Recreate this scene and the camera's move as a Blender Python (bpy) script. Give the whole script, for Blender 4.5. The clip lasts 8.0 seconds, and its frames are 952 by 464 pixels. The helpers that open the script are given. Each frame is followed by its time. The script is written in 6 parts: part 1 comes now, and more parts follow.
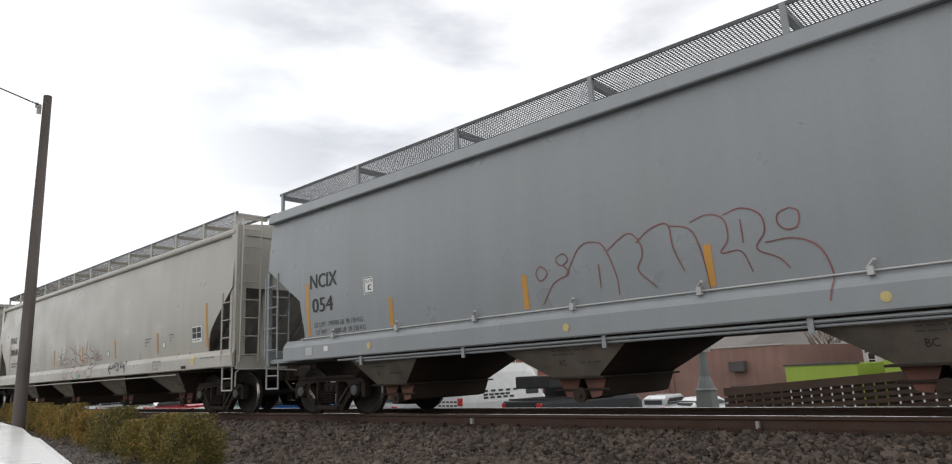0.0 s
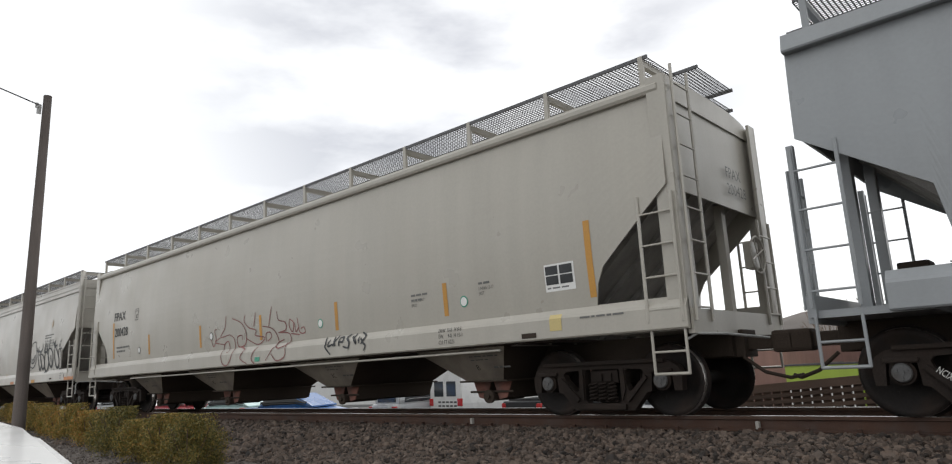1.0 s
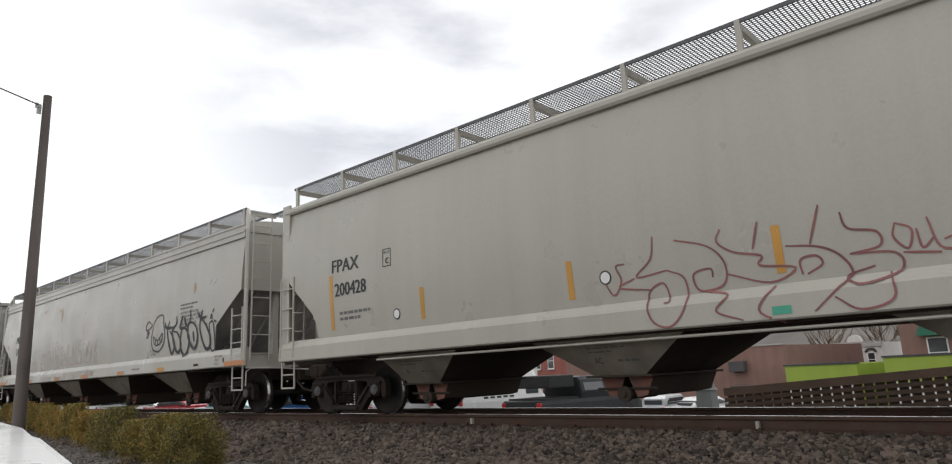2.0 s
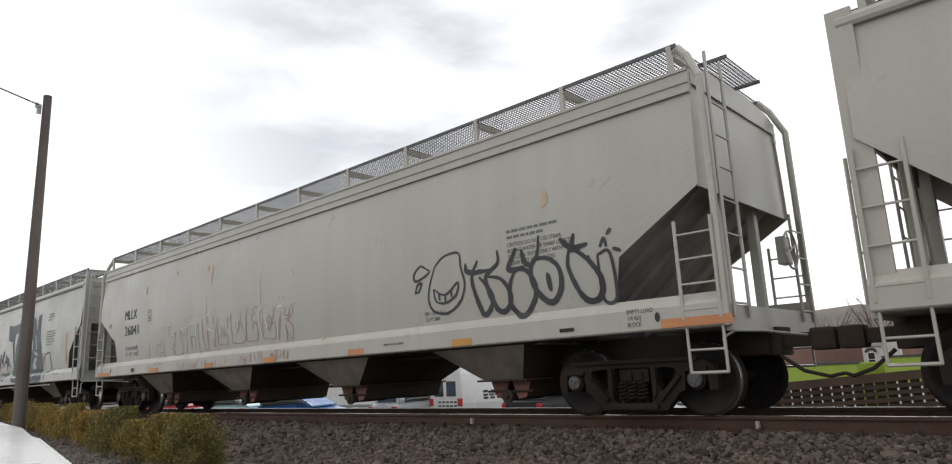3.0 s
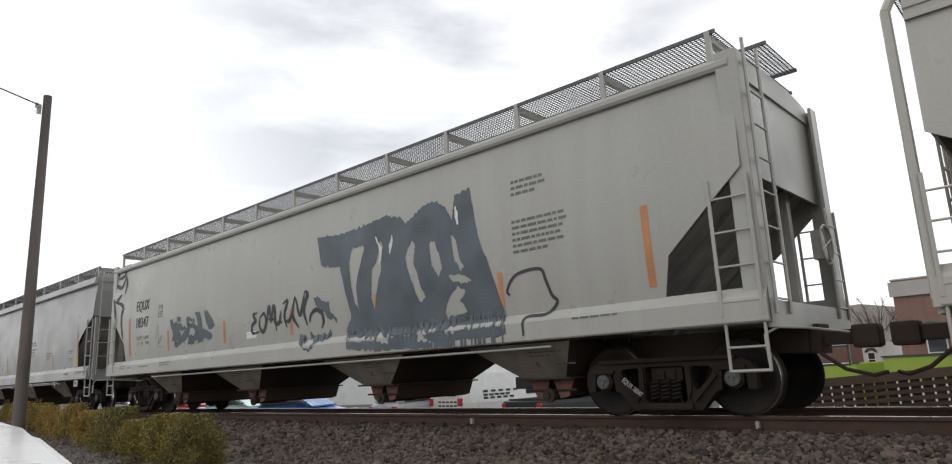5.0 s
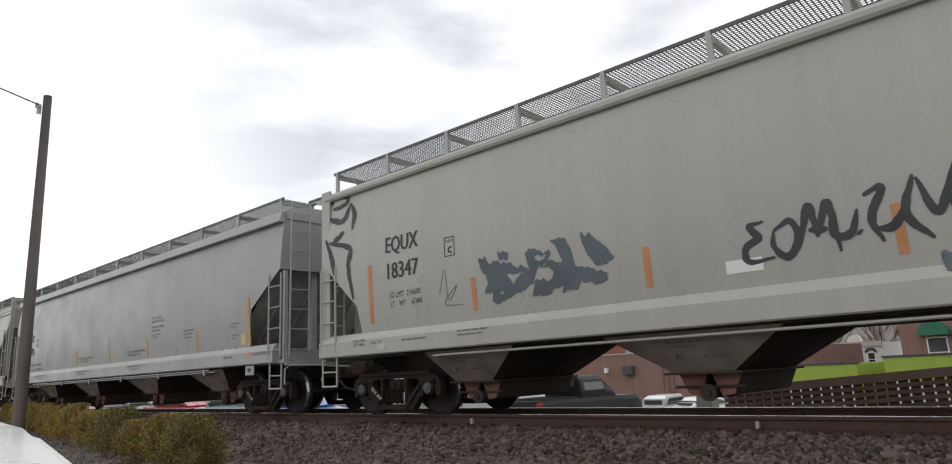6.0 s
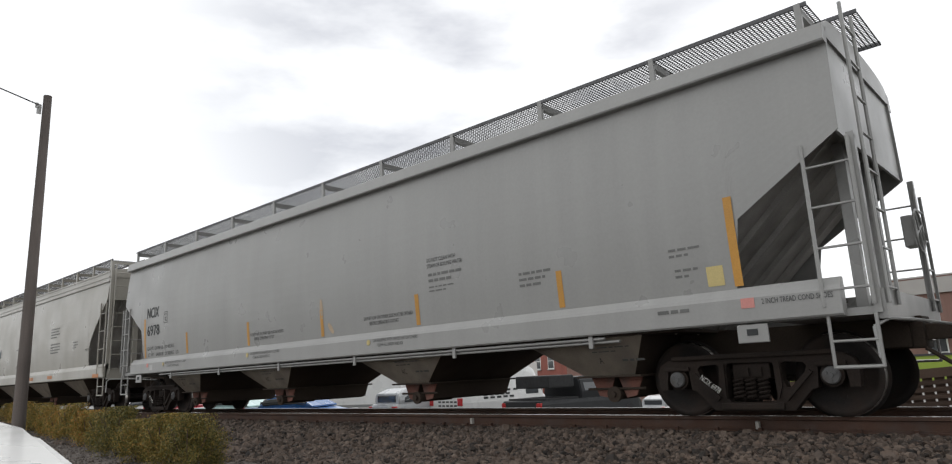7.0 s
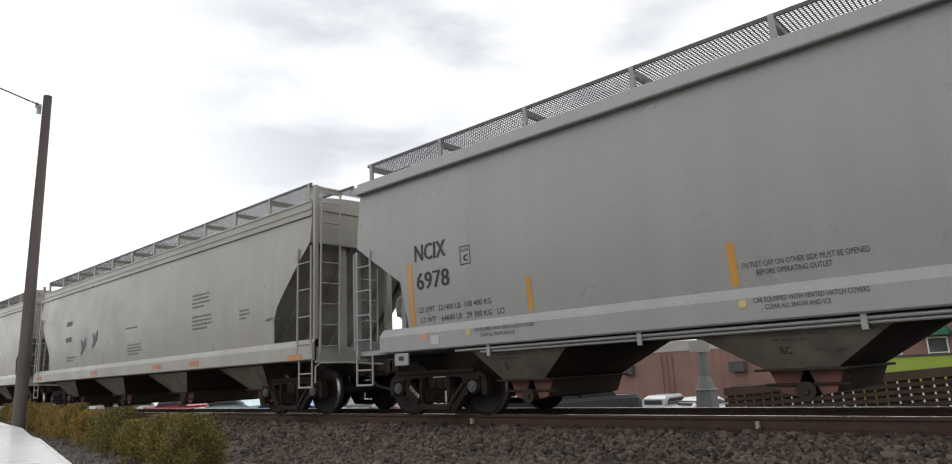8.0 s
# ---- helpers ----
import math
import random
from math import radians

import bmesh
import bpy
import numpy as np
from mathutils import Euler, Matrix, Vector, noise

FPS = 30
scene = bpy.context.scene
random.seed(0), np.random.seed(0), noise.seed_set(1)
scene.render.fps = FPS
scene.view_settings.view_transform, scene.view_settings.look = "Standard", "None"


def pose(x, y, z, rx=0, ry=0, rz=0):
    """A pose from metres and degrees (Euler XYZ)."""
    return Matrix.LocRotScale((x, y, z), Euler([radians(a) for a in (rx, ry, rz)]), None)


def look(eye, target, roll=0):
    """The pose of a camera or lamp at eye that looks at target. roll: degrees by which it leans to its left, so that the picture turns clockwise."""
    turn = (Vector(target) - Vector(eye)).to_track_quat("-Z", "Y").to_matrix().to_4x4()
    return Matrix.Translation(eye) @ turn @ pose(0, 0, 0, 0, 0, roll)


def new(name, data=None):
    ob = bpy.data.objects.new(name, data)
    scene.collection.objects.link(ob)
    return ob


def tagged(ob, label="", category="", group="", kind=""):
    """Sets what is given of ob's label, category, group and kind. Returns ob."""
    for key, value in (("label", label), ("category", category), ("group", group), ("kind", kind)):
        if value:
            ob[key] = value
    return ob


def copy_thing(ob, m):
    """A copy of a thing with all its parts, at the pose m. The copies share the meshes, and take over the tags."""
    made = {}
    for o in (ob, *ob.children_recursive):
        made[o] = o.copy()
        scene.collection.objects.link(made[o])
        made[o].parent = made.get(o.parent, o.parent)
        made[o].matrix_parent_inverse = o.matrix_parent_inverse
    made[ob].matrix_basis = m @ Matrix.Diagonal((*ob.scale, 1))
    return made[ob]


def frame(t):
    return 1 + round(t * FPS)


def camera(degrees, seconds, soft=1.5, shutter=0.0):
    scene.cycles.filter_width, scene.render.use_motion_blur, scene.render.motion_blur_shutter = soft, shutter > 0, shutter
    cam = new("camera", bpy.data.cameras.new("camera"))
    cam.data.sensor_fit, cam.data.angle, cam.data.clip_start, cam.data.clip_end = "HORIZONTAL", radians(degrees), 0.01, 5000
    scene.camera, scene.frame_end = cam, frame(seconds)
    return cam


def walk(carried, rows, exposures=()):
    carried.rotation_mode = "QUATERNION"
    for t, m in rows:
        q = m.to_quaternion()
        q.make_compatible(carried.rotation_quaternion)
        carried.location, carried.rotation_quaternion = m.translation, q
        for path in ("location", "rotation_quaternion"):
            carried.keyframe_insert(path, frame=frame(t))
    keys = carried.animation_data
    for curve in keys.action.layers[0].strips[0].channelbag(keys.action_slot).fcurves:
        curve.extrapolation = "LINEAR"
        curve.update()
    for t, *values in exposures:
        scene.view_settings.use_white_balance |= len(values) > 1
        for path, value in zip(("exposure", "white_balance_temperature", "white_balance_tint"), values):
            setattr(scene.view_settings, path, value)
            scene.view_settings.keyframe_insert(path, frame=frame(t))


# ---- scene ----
# A freight train of covered hoppers passes a fixed camera under an overcast sky.
# The track runs along x, its centre line at y = 0, the rail tops at z = 0; the train moves towards +x.
cam = camera(70.3, 8.0, soft=1.15)
EYE = pose(0.462, -9.193, 0.643, 90 + 11.866, 0, 42.047) @ pose(0, 0, 0, 0, 0, -2.70)
walk(cam, [(0.0, EYE), (8.0, EYE)])
scene.view_settings.exposure = 0.0
SPEED = 10.76

# ---- sky and sun ----
world = bpy.data.worlds.new("overcast_sky")
scene.world = world
world.use_nodes = True
wn, wl = world.node_tree.nodes, world.node_tree.links
wn.clear()
w_out = wn.new("ShaderNodeOutputWorld")
w_bg = wn.new("ShaderNodeBackground")
w_sky = wn.new("ShaderNodeTexSky")
w_sky.sky_type, w_sky.sun_disc = "NISHITA", False
w_sky.sun_elevation, w_sky.sun_rotation = radians(48), radians(-25)
w_co = wn.new("ShaderNodeTexCoord")
w_map = wn.new("ShaderNodeMapping")
w_map.inputs["Scale"].default_value = (1.0, 1.0, 2.8)
w_map.inputs["Location"].default_value = (3.4, 0.7, 0.1)
w_noise = wn.new("ShaderNodeTexNoise")
w_noise.inputs["Scale"].default_value = 2.6
w_noise.inputs["Detail"].default_value = 6.0
w_noise.inputs["Roughness"].default_value = 0.52
w_ramp = wn.new("ShaderNodeValToRGB")
e = w_ramp.color_ramp.elements
e[0].position, e[0].color = 0.42, (1, 1, 1, 1)
e[1].position, e[1].color = 0.60, (0, 0, 0, 1)
# the thicker bank of cloud over the town, and thin veils elsewhere
w_dot = wn.new("ShaderNodeVectorMath")
w_dot.operation = "DOT_PRODUCT"
w_dot.inputs[1].default_value = (-0.60, 0.67, 0.435)
w_bank = wn.new("ShaderNodeMapRange")
w_bank.inputs[1].default_value, w_bank.inputs[2].default_value = 0.90, 0.975
w_bank.inputs[3].default_value, w_bank.inputs[4].default_value = 0.06, 1.0
w_mul = wn.new("ShaderNodeMath")
w_mul.operation = "MULTIPLY"
w_cloud = wn.new("ShaderNodeMix")
w_cloud.data_type = "RGBA"
w_cloud.inputs["A"].default_value = (12.6, 12.7, 12.75, 1)
w_cloud.inputs["B"].default_value = (7.2, 7.35, 7.8, 1)
w_mix = wn.new("ShaderNodeMix")
w_mix.data_type = "RGBA"
w_mix.inputs["Factor"].default_value = 0.90
wl.new(w_co.outputs["Generated"], w_map.inputs["Vector"])
wl.new(w_map.outputs["Vector"], w_noise.inputs["Vector"])
wl.new(w_noise.outputs["Fac"], w_ramp.inputs["Fac"])
wl.new(w_co.outputs["Generated"], w_dot.inputs[0])
wl.new(w_dot.outputs["Value"], w_bank.inputs[0])
wl.new(w_ramp.outputs["Color"], w_mul.inputs[0])
wl.new(w_bank.outputs[0], w_mul.inputs[1])
wl.new(w_mul.outputs[0], w_cloud.inputs["Factor"])
wl.new(w_sky.outputs["Color"], w_mix.inputs["A"])
wl.new(w_cloud.outputs["Result"], w_mix.inputs["B"])
wl.new(w_mix.outputs["Result"], w_bg.inputs["Color"])
w_bg.inputs["Strength"].default_value = 0.10
wl.new(w_bg.outputs["Background"], w_out.inputs["Surface"])

sun = new("sun", bpy.data.lights.new("sun", "SUN"))
sun.data.energy, sun.data.angle, sun.data.color = 0.8, radians(25), (1.0, 0.97, 0.92)
sun.matrix_world = look((0, 0, 30), (6, -13, 14))


# ---- materials ----
def material(name, base, rough=0.6, metal=0.0, vary=0.12, scale=4.0, bump=0.0, streak=0.0, dirt=None, dirt_amount=0.0,
             fine=60.0, per_object=0.0, per_island=0.0, spec=0.5):
    """A painted or natural surface: blotches and grain in the base colour, vertical streaks, dirt patches, bump."""
    m = bpy.data.materials.new(name)
    m.use_nodes = True
    n, l = m.node_tree.nodes, m.node_tree.links
    b = n["Principled BSDF"]
    b.inputs["Metallic"].default_value = metal
    b.inputs["Specular IOR Level"].default_value = spec
    co = n.new("ShaderNodeTexCoord")

    def noise_tex(sc, detail=4.0, stretch=None):
        t = n.new("ShaderNodeTexNoise")
        t.inputs["Scale"].default_value, t.inputs["Detail"].default_value = sc, detail
        if stretch:
            mp = n.new("ShaderNodeMapping")
            mp.inputs["Scale"].default_value = stretch
            l.new(co.outputs["Object"], mp.inputs["Vector"])
            l.new(mp.outputs["Vector"], t.inputs["Vector"])
        else:
            l.new(co.outputs["Object"], t.inputs["Vector"])
        return t.outputs["Fac"]

    def remap(socket, lo, hi, a=0.3, z=0.7):
        r = n.new("ShaderNodeMapRange")
        r.inputs[1].default_value, r.inputs[2].default_value = a, z
        r.inputs[3].default_value, r.inputs[4].default_value = lo, hi
        l.new(socket, r.inputs[0])
        return r.outputs[0]

    def times(a, c):
        t = n.new("ShaderNodeMath")
        t.operation = "MULTIPLY"
        l.new(a, t.inputs[0])
        l.new(c, t.inputs[1])
        return t.outputs[0]

    value = times(remap(noise_tex(scale * 0.25), 1 - vary, 1 + vary), remap(noise_tex(fine), 1 - vary * 0.6, 1 + vary * 0.6))
    if streak:
        value = times(value, remap(noise_tex(1.0, 5.0, (3.2, 3.2, 0.16)), 1 - streak, 1 + streak * 0.4))
    if per_object:
        oi = n.new("ShaderNodeObjectInfo")
        value = times(value, remap(oi.outputs["Random"], 1 - per_object, 1 + per_object, 0, 1))
    if per_island:
        ge = n.new("ShaderNodeNewGeometry")
        value = times(value, remap(ge.outputs["Random Per Island"], 1 - per_island, 1 + per_island, 0, 1))
    mul = n.new("ShaderNodeVectorMath")
    mul.operation = "SCALE"
    mul.inputs[0].default_value = base
    l.new(value, mul.inputs["Scale"])
    colour = mul.outputs[0]
    if dirt:
        mx = n.new("ShaderNodeMix")
        mx.data_type = "RGBA"
        mx.inputs["B"].default_value = (*dirt, 1)
        l.new(remap(noise_tex(scale * 0.6, 7.0), 0.0, dirt_amount, 0.48, 0.72), mx.inputs["Factor"])
        l.new(colour, mx.inputs["A"])
        colour = mx.outputs["Result"]
    l.new(colour, b.inputs["Base Color"])
    l.new(remap(noise_tex(scale), max(rough - 0.1, 0.03), min(rough + 0.1, 1.0)), b.inputs["Roughness"])
    if bump:
        bp = n.new("ShaderNodeBump")
        bp.inputs["Strength"].default_value, bp.inputs["Distance"].default_value = 0.6, bump
        l.new(noise_tex(fine), bp.inputs["Height"])
        l.new(bp.outputs["Normal"], b.inputs["Normal"])
    return m


def car_paint(name, base, dirt, amount):
    return material(name, tuple(0.82 * c for c in base), 0.35, 0, 0.05, 1.2, 0.0, 0.06, dirt, amount * 0.45, fine=25, spec=0.65)


PAINT = {
    "blue_grey": car_paint("blue_grey_paint", (0.30, 0.318, 0.33), (0.24, 0.23, 0.21), 0.35),
    "beige": car_paint("warm_beige_paint", (0.465, 0.438, 0.38), (0.34, 0.30, 0.24), 0.35),
    "pale_grey": car_paint("weathered_pale_grey_paint", (0.47, 0.448, 0.40), (0.36, 0.27, 0.205), 0.60),
    "warm_grey": car_paint("warm_grey_paint", (0.42, 0.41, 0.375), (0.31, 0.28, 0.23), 0.35),
    "cool_grey": car_paint("cool_grey_paint", (0.345, 0.342, 0.33), (0.27, 0.26, 0.24), 0.30),
    "dull_tan": car_paint("dull_tan_paint", (0.38, 0.36, 0.315), (0.26, 0.22, 0.17), 0.45),
}
# grime, darkened further so the colour carries the shade of bays and gates
UNDER = material("grimy_shaded_underframe", (0.050, 0.038, 0.030), 0.8, 0, 0.25, 3, 0.004, dirt=(0.05, 0.038, 0.03), dirt_amount=0.8, spec=0.15)
SLOPE = material("dusty_grey_sheet", (0.37, 0.355, 0.335), 0.75, 0, 0.15, 2, 0.0, 0.2, (0.12, 0.11, 0.10), 0.6)
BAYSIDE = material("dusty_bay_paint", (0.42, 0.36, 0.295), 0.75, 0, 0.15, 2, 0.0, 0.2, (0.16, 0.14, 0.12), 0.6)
TRUCK = material("rusty_cast_steel", (0.026, 0.020, 0.017), 0.75, 0.0, 0.3, 6, 0.004, dirt=(0.032, 0.022, 0.017), dirt_amount=0.8, spec=0.15)
WHEEL = material("wheel_steel", (0.026, 0.023, 0.022), 0.7, 0.2, 0.25, 5, 0.002, dirt=(0.05, 0.034, 0.026), dirt_amount=0.6, spec=0.15)
CAP = material("worn_bearing_cap", (0.13, 0.13, 0.13), 0.6, 0.3, 0.3, 9, 0.001, dirt=(0.06, 0.045, 0.035), dirt_amount=0.8)
TREAD = material("bright_tread", (0.42, 0.40, 0.38), 0.3, 0.9, 0.1, 8)
GATE = material("rusted_gate", (0.20, 0.095, 0.075), 0.85, 0, 0.3, 6, 0.003, dirt=(0.12, 0.10, 0.09), dirt_amount=0.8, spec=0.15)
BARE = material("galvanised_steel", (0.46, 0.46, 0.45), 0.55, 0.3, 0.12, 6)
GRATE = material("grey_grating", (0.10, 0.10, 0.105), 0.6, 0.3, 0.1, 6)
BLACK = material("black_stencil_paint", (0.025, 0.027, 0.028), 0.6, 0, 0.1, 6)
FADED = material("faded_stencil_paint", (0.13, 0.13, 0.125), 0.6, 0, 0.2, 6)
WHITE = material("white_decal", (0.72, 0.72, 0.70), 0.6, 0, 0.06, 6)
AMBER = material("amber_reflector", (0.50, 0.25, 0.045), 0.5, 0, 0.12, 6)
RUSTY_AMBER = material("faded_orange_reflector", (0.50, 0.21, 0.085), 0.55, 0, 0.18, 9)
YELLOW = material("yellow_decal", (0.52, 0.42, 0.18), 0.5, 0, 0.1, 6)
PINK = material("faded_red_decal", (0.58, 0.24, 0.21), 0.5, 0, 0.1, 6)
GREEN_DECAL = material("green_decal", (0.05, 0.30, 0.20), 0.5, 0, 0.1, 6)
SPRAY_BLACK = material("black_spray_paint", (0.035, 0.037, 0.04), 0.6, 0, 0.35, 9)
SPRAY_SLATE = material("slate_spray_paint", (0.085, 0.105, 0.12), 0.6, 0, 0.25, 7)
SPRAY_RED = material("faded_maroon_marker", (0.22, 0.085, 0.08), 0.6, 0, 0.3, 9)
SPRAY_PINK = material("faded_pink_spray", (0.37, 0.225, 0.195), 0.6, 0, 0.2, 9)
SPRAY_PALE = material("pale_spray_paint", (0.60, 0.60, 0.57), 0.6, 0, 0.15, 9)
RUST_STAIN = material("pale_rust_stain", (0.47, 0.36, 0.25), 0.7, 0, 0.15, 9)
RUBBER = material("black_rubber", (0.02, 0.02, 0.021), 0.8, 0, 0.15, 8)


# ---- mesh helpers ----
def part(name, bm, mat, parent=None, label="", pose_at=None):
    """Links a bmesh, or a mesh, as one object under a thing or a part."""
    if isinstance(bm, bmesh.types.BMesh):
        me = bpy.data.meshes.new(name)
        bm.to_mesh(me)
        bm.free()
    else:
        me = bm
    if not me.materials:
        me.materials.append(mat)
    ob = new(name, me)
    if parent:
        ob.parent = parent
    if pose_at is not None:
        ob.matrix_local = pose_at
    if label:
        tagged(ob, label)
    return ob


def thing(name, label, category, group="", kind="", at=None):
    ob = new(name)
    ob.empty_display_size = 0.3
    if at is not None:
        ob.matrix_world = at
    return tagged(ob, label, category, group, kind)


def box(bm, x0, x1, y0, y1, z0, z1, bevel=0.0):
    r = bmesh.ops.create_cube(bm, size=1, matrix=Matrix.Translation(((x0 + x1) / 2, (y0 + y1) / 2, (z0 + z1) / 2))
                              @ Matrix.Diagonal((x1 - x0, y1 - y0, z1 - z0, 1)))
    if bevel:
        edges = list({ed for v in r["verts"] for ed in v.link_edges})
        bmesh.ops.bevel(bm, geom=edges, offset=bevel, segments=2, affect="EDGES", profile=0.6)
    return bm


def rod(bm, a, b, r, sides=7):
    a, b = Vector(a), Vector(b)
    d = b - a
    m = Matrix.Translation((a + b) / 2) @ d.to_track_quat("Z", "Y").to_matrix().to_4x4()
    bmesh.ops.create_cone(bm, cap_ends=True, segments=sides, radius1=r, radius2=r, depth=d.length, matrix=m)
    return bm


def pipe(bm, points, r, sides=7):
    for a, b in zip(points, points[1:]):
        rod(bm, a, b, r, sides)
    for p in points[1:-1]:
        bmesh.ops.create_icosphere(bm, subdivisions=1, radius=r * 1.02, matrix=Matrix.Translation(p))
    return bm


def disc(bm, centre, axis, r, depth, sides=24, r2=None):
    m = Matrix.Translation(centre) @ Vector(axis).to_track_quat("Z", "Y").to_matrix().to_4x4()
    bmesh.ops.create_cone(bm, cap_ends=True, segments=sides, radius1=r, radius2=r if r2 is None else r2, depth=depth, matrix=m)
    return bm


def prism(bm, outline, thick, lift):
    """A plate: a closed outline in (x, z), mapped to space by lift(x, z, s), s = 0 outside and 1 inside."""
    a = [bm.verts.new(lift(x, z, 0.0)) for x, z in outline]
    b = [bm.verts.new(lift(x, z, 1.0)) for x, z in outline]
    n = len(outline)
    bm.faces.new(a)
    bm.faces.new(b[::-1])
    for i in range(n):
        j = (i + 1) % n
        bm.faces.new((a[j], a[i], b[i], b[j]))
    bmesh.ops.recalc_face_normals(bm, faces=bm.faces[:])
    return bm


def sweep(bm, profile, x0, x1):
    """Extrudes a closed (y, z) profile along x."""
    a = [bm.verts.new((x0, y, z)) for y, z in profile]
    b = [bm.verts.new((x1, y, z)) for y, z in profile]
    n = len(profile)
    for i in range(n):
        j = (i + 1) % n
        bm.faces.new((a[i], a[j], b[j], b[i]))
    bm.faces.new(a[::-1])
    bm.faces.new(b)
    bmesh.ops.recalc_face_normals(bm, faces=bm.faces[:])
    return bm


MESHES = {}


def shared(key, build):
    """A mesh that alike parts share, built once."""
    if key not in MESHES:
        bm = build()
        me = bpy.data.meshes.new(str(key))
        bm.to_mesh(me)
        bm.free()
        MESHES[key] = me
    return MESHES[key]


def shared_part(name, key, build, mat, parent, label="", at=None):
    me = shared((key, mat.name), build)
    return part(name, me, mat, parent, label, at)


# ---- the hopper car ----
SILL_LOW, SILL_TOP, EAVE, ROOF = 1.06, 1.44, 4.11, 4.43


def side_y(z):
    """Half width of the curved side sheet at height z."""
    u = min(max((z - SILL_TOP) / (EAVE - SILL_TOP), 0.0), 1.0)
    return 1.52 + 0.085 * math.sin(math.pi * min(u * 1.02, 1.0)) - 0.03 * u


def side_sheet(half, cut, side):
    """The side sheet: full length at the top, its lower corners cut away over the trucks. cut: (z of the cut at the end, x inset, z where it turns down)."""
    bm = bmesh.new()
    zc, inset, zt = cut
    # columns along x, rows along z; the lower limit follows the cut
    xs = [-half, -half + inset * 0.33, -half + inset * 0.66, -half + inset * 0.9, -half + inset, -half + inset + 0.05]
    n = 22
    xs = xs + [xs[-1] + (2 * half - 2 * inset - 0.1) * i / n for i in range(1, n)] + [-x for x in reversed(xs)]

    def low(x):
        d = half - abs(x)
        if d >= inset:
            return SILL_TOP
        k = d / inset
        return zc + (zt - zc) * k if k < 0.95 else zt - 0.12

    rows = 14
    grid = []
    for x in xs:
        z0 = low(x)
        grid.append([bm.verts.new((x, side * side_y(z0 + (EAVE - z0) * j / rows), z0 + (EAVE - z0) * j / rows)) for j in range(rows + 1)])
    for a, b in zip(grid, grid[1:]):
        for j in range(rows):
            bm.faces.new((a[j], b[j], b[j + 1], a[j + 1]))
    bmesh.ops.recalc_face_normals(bm, faces=bm.faces[:])
    bmesh.ops.solidify(bm, geom=bm.faces[:], thickness=0.02)
    return bm


def roof_mesh(half):
    bm = bmesh.new()
    prof = [(1.47 * math.cos(math.pi * i / 16), EAVE + 0.10 + (ROOF - EAVE - 0.1) * math.sin(math.pi * i / 16) ** 0.7) for i in range(17)]
    prof += [(-1.47, EAVE - 0.02), (1.47, EAVE - 0.02)]
    return sweep(bm, prof, -half, half)


def sill_mesh(rear, front, side):
    s = side
    prof = [(s * 1.44, SILL_LOW), (s * 1.59, SILL_LOW), (s * 1.605, SILL_LOW + 0.02), (s * 1.605, SILL_LOW + 0.27),
            (s * 1.585, SILL_LOW + 0.31), (s * 1.515, SILL_TOP + 0.02), (s * 1.44, SILL_TOP + 0.02)]
    return sweep(bmesh.new(), prof, -rear, front)


def eave_mesh(half, side, style):
    s, bm = side, bmesh.new()
    if style == "boxed":        # deep overhanging eave
        prof = [(1.45, EAVE - 0.10), (1.60, EAVE - 0.10), (1.61, EAVE - 0.08), (1.56, EAVE + 0.12), (1.45, EAVE + 0.16)]
    elif style == "ribbed":     # flat fascia with three ribs
        prof = [(1.45, EAVE - 0.16), (1.545, EAVE - 0.16), (1.545, EAVE - 0.12), (1.525, EAVE - 0.11), (1.525, EAVE - 0.04), (1.545, EAVE - 0.03),
                (1.545, EAVE + 0.01), (1.52, EAVE + 0.02), (1.52, EAVE + 0.12), (1.54, EAVE + 0.13), (1.54, EAVE + 0.17), (1.45, EAVE + 0.17)]
    else:                       # narrow rounded eave
        prof = [(1.45, EAVE - 0.03), (1.545, EAVE - 0.02), (1.565, EAVE + 0.02), (1.565, EAVE + 0.08), (1.54, EAVE + 0.11), (1.45, EAVE + 0.13)]
    return sweep(bm, [(s * y, z) for y, z in prof], -half, half)


def end_wall(half, end, zc):
    bm = bmesh.new()
    outline = []
    for i in range(9):
        z = zc + (EAVE - zc) * i / 8
        outline.append((-side_y(z) + 0.03, z))
    for i in range(9):
        a = math.pi - math.pi * i / 8
        outline.append((1.45 * math.cos(a), EAVE + 0.1 + (ROOF - EAVE - 0.1) * math.sin(a) ** 0.7))
    for i in range(9):
        z = EAVE + (zc - EAVE) * i / 8
        outline.append((side_y(z) - 0.03, z))
    x = end * half
    prism(bm, outline, 0.03, lambda y, z, s: (x - end * 0.03 * s - end * 0.03, y, z))
    return bm


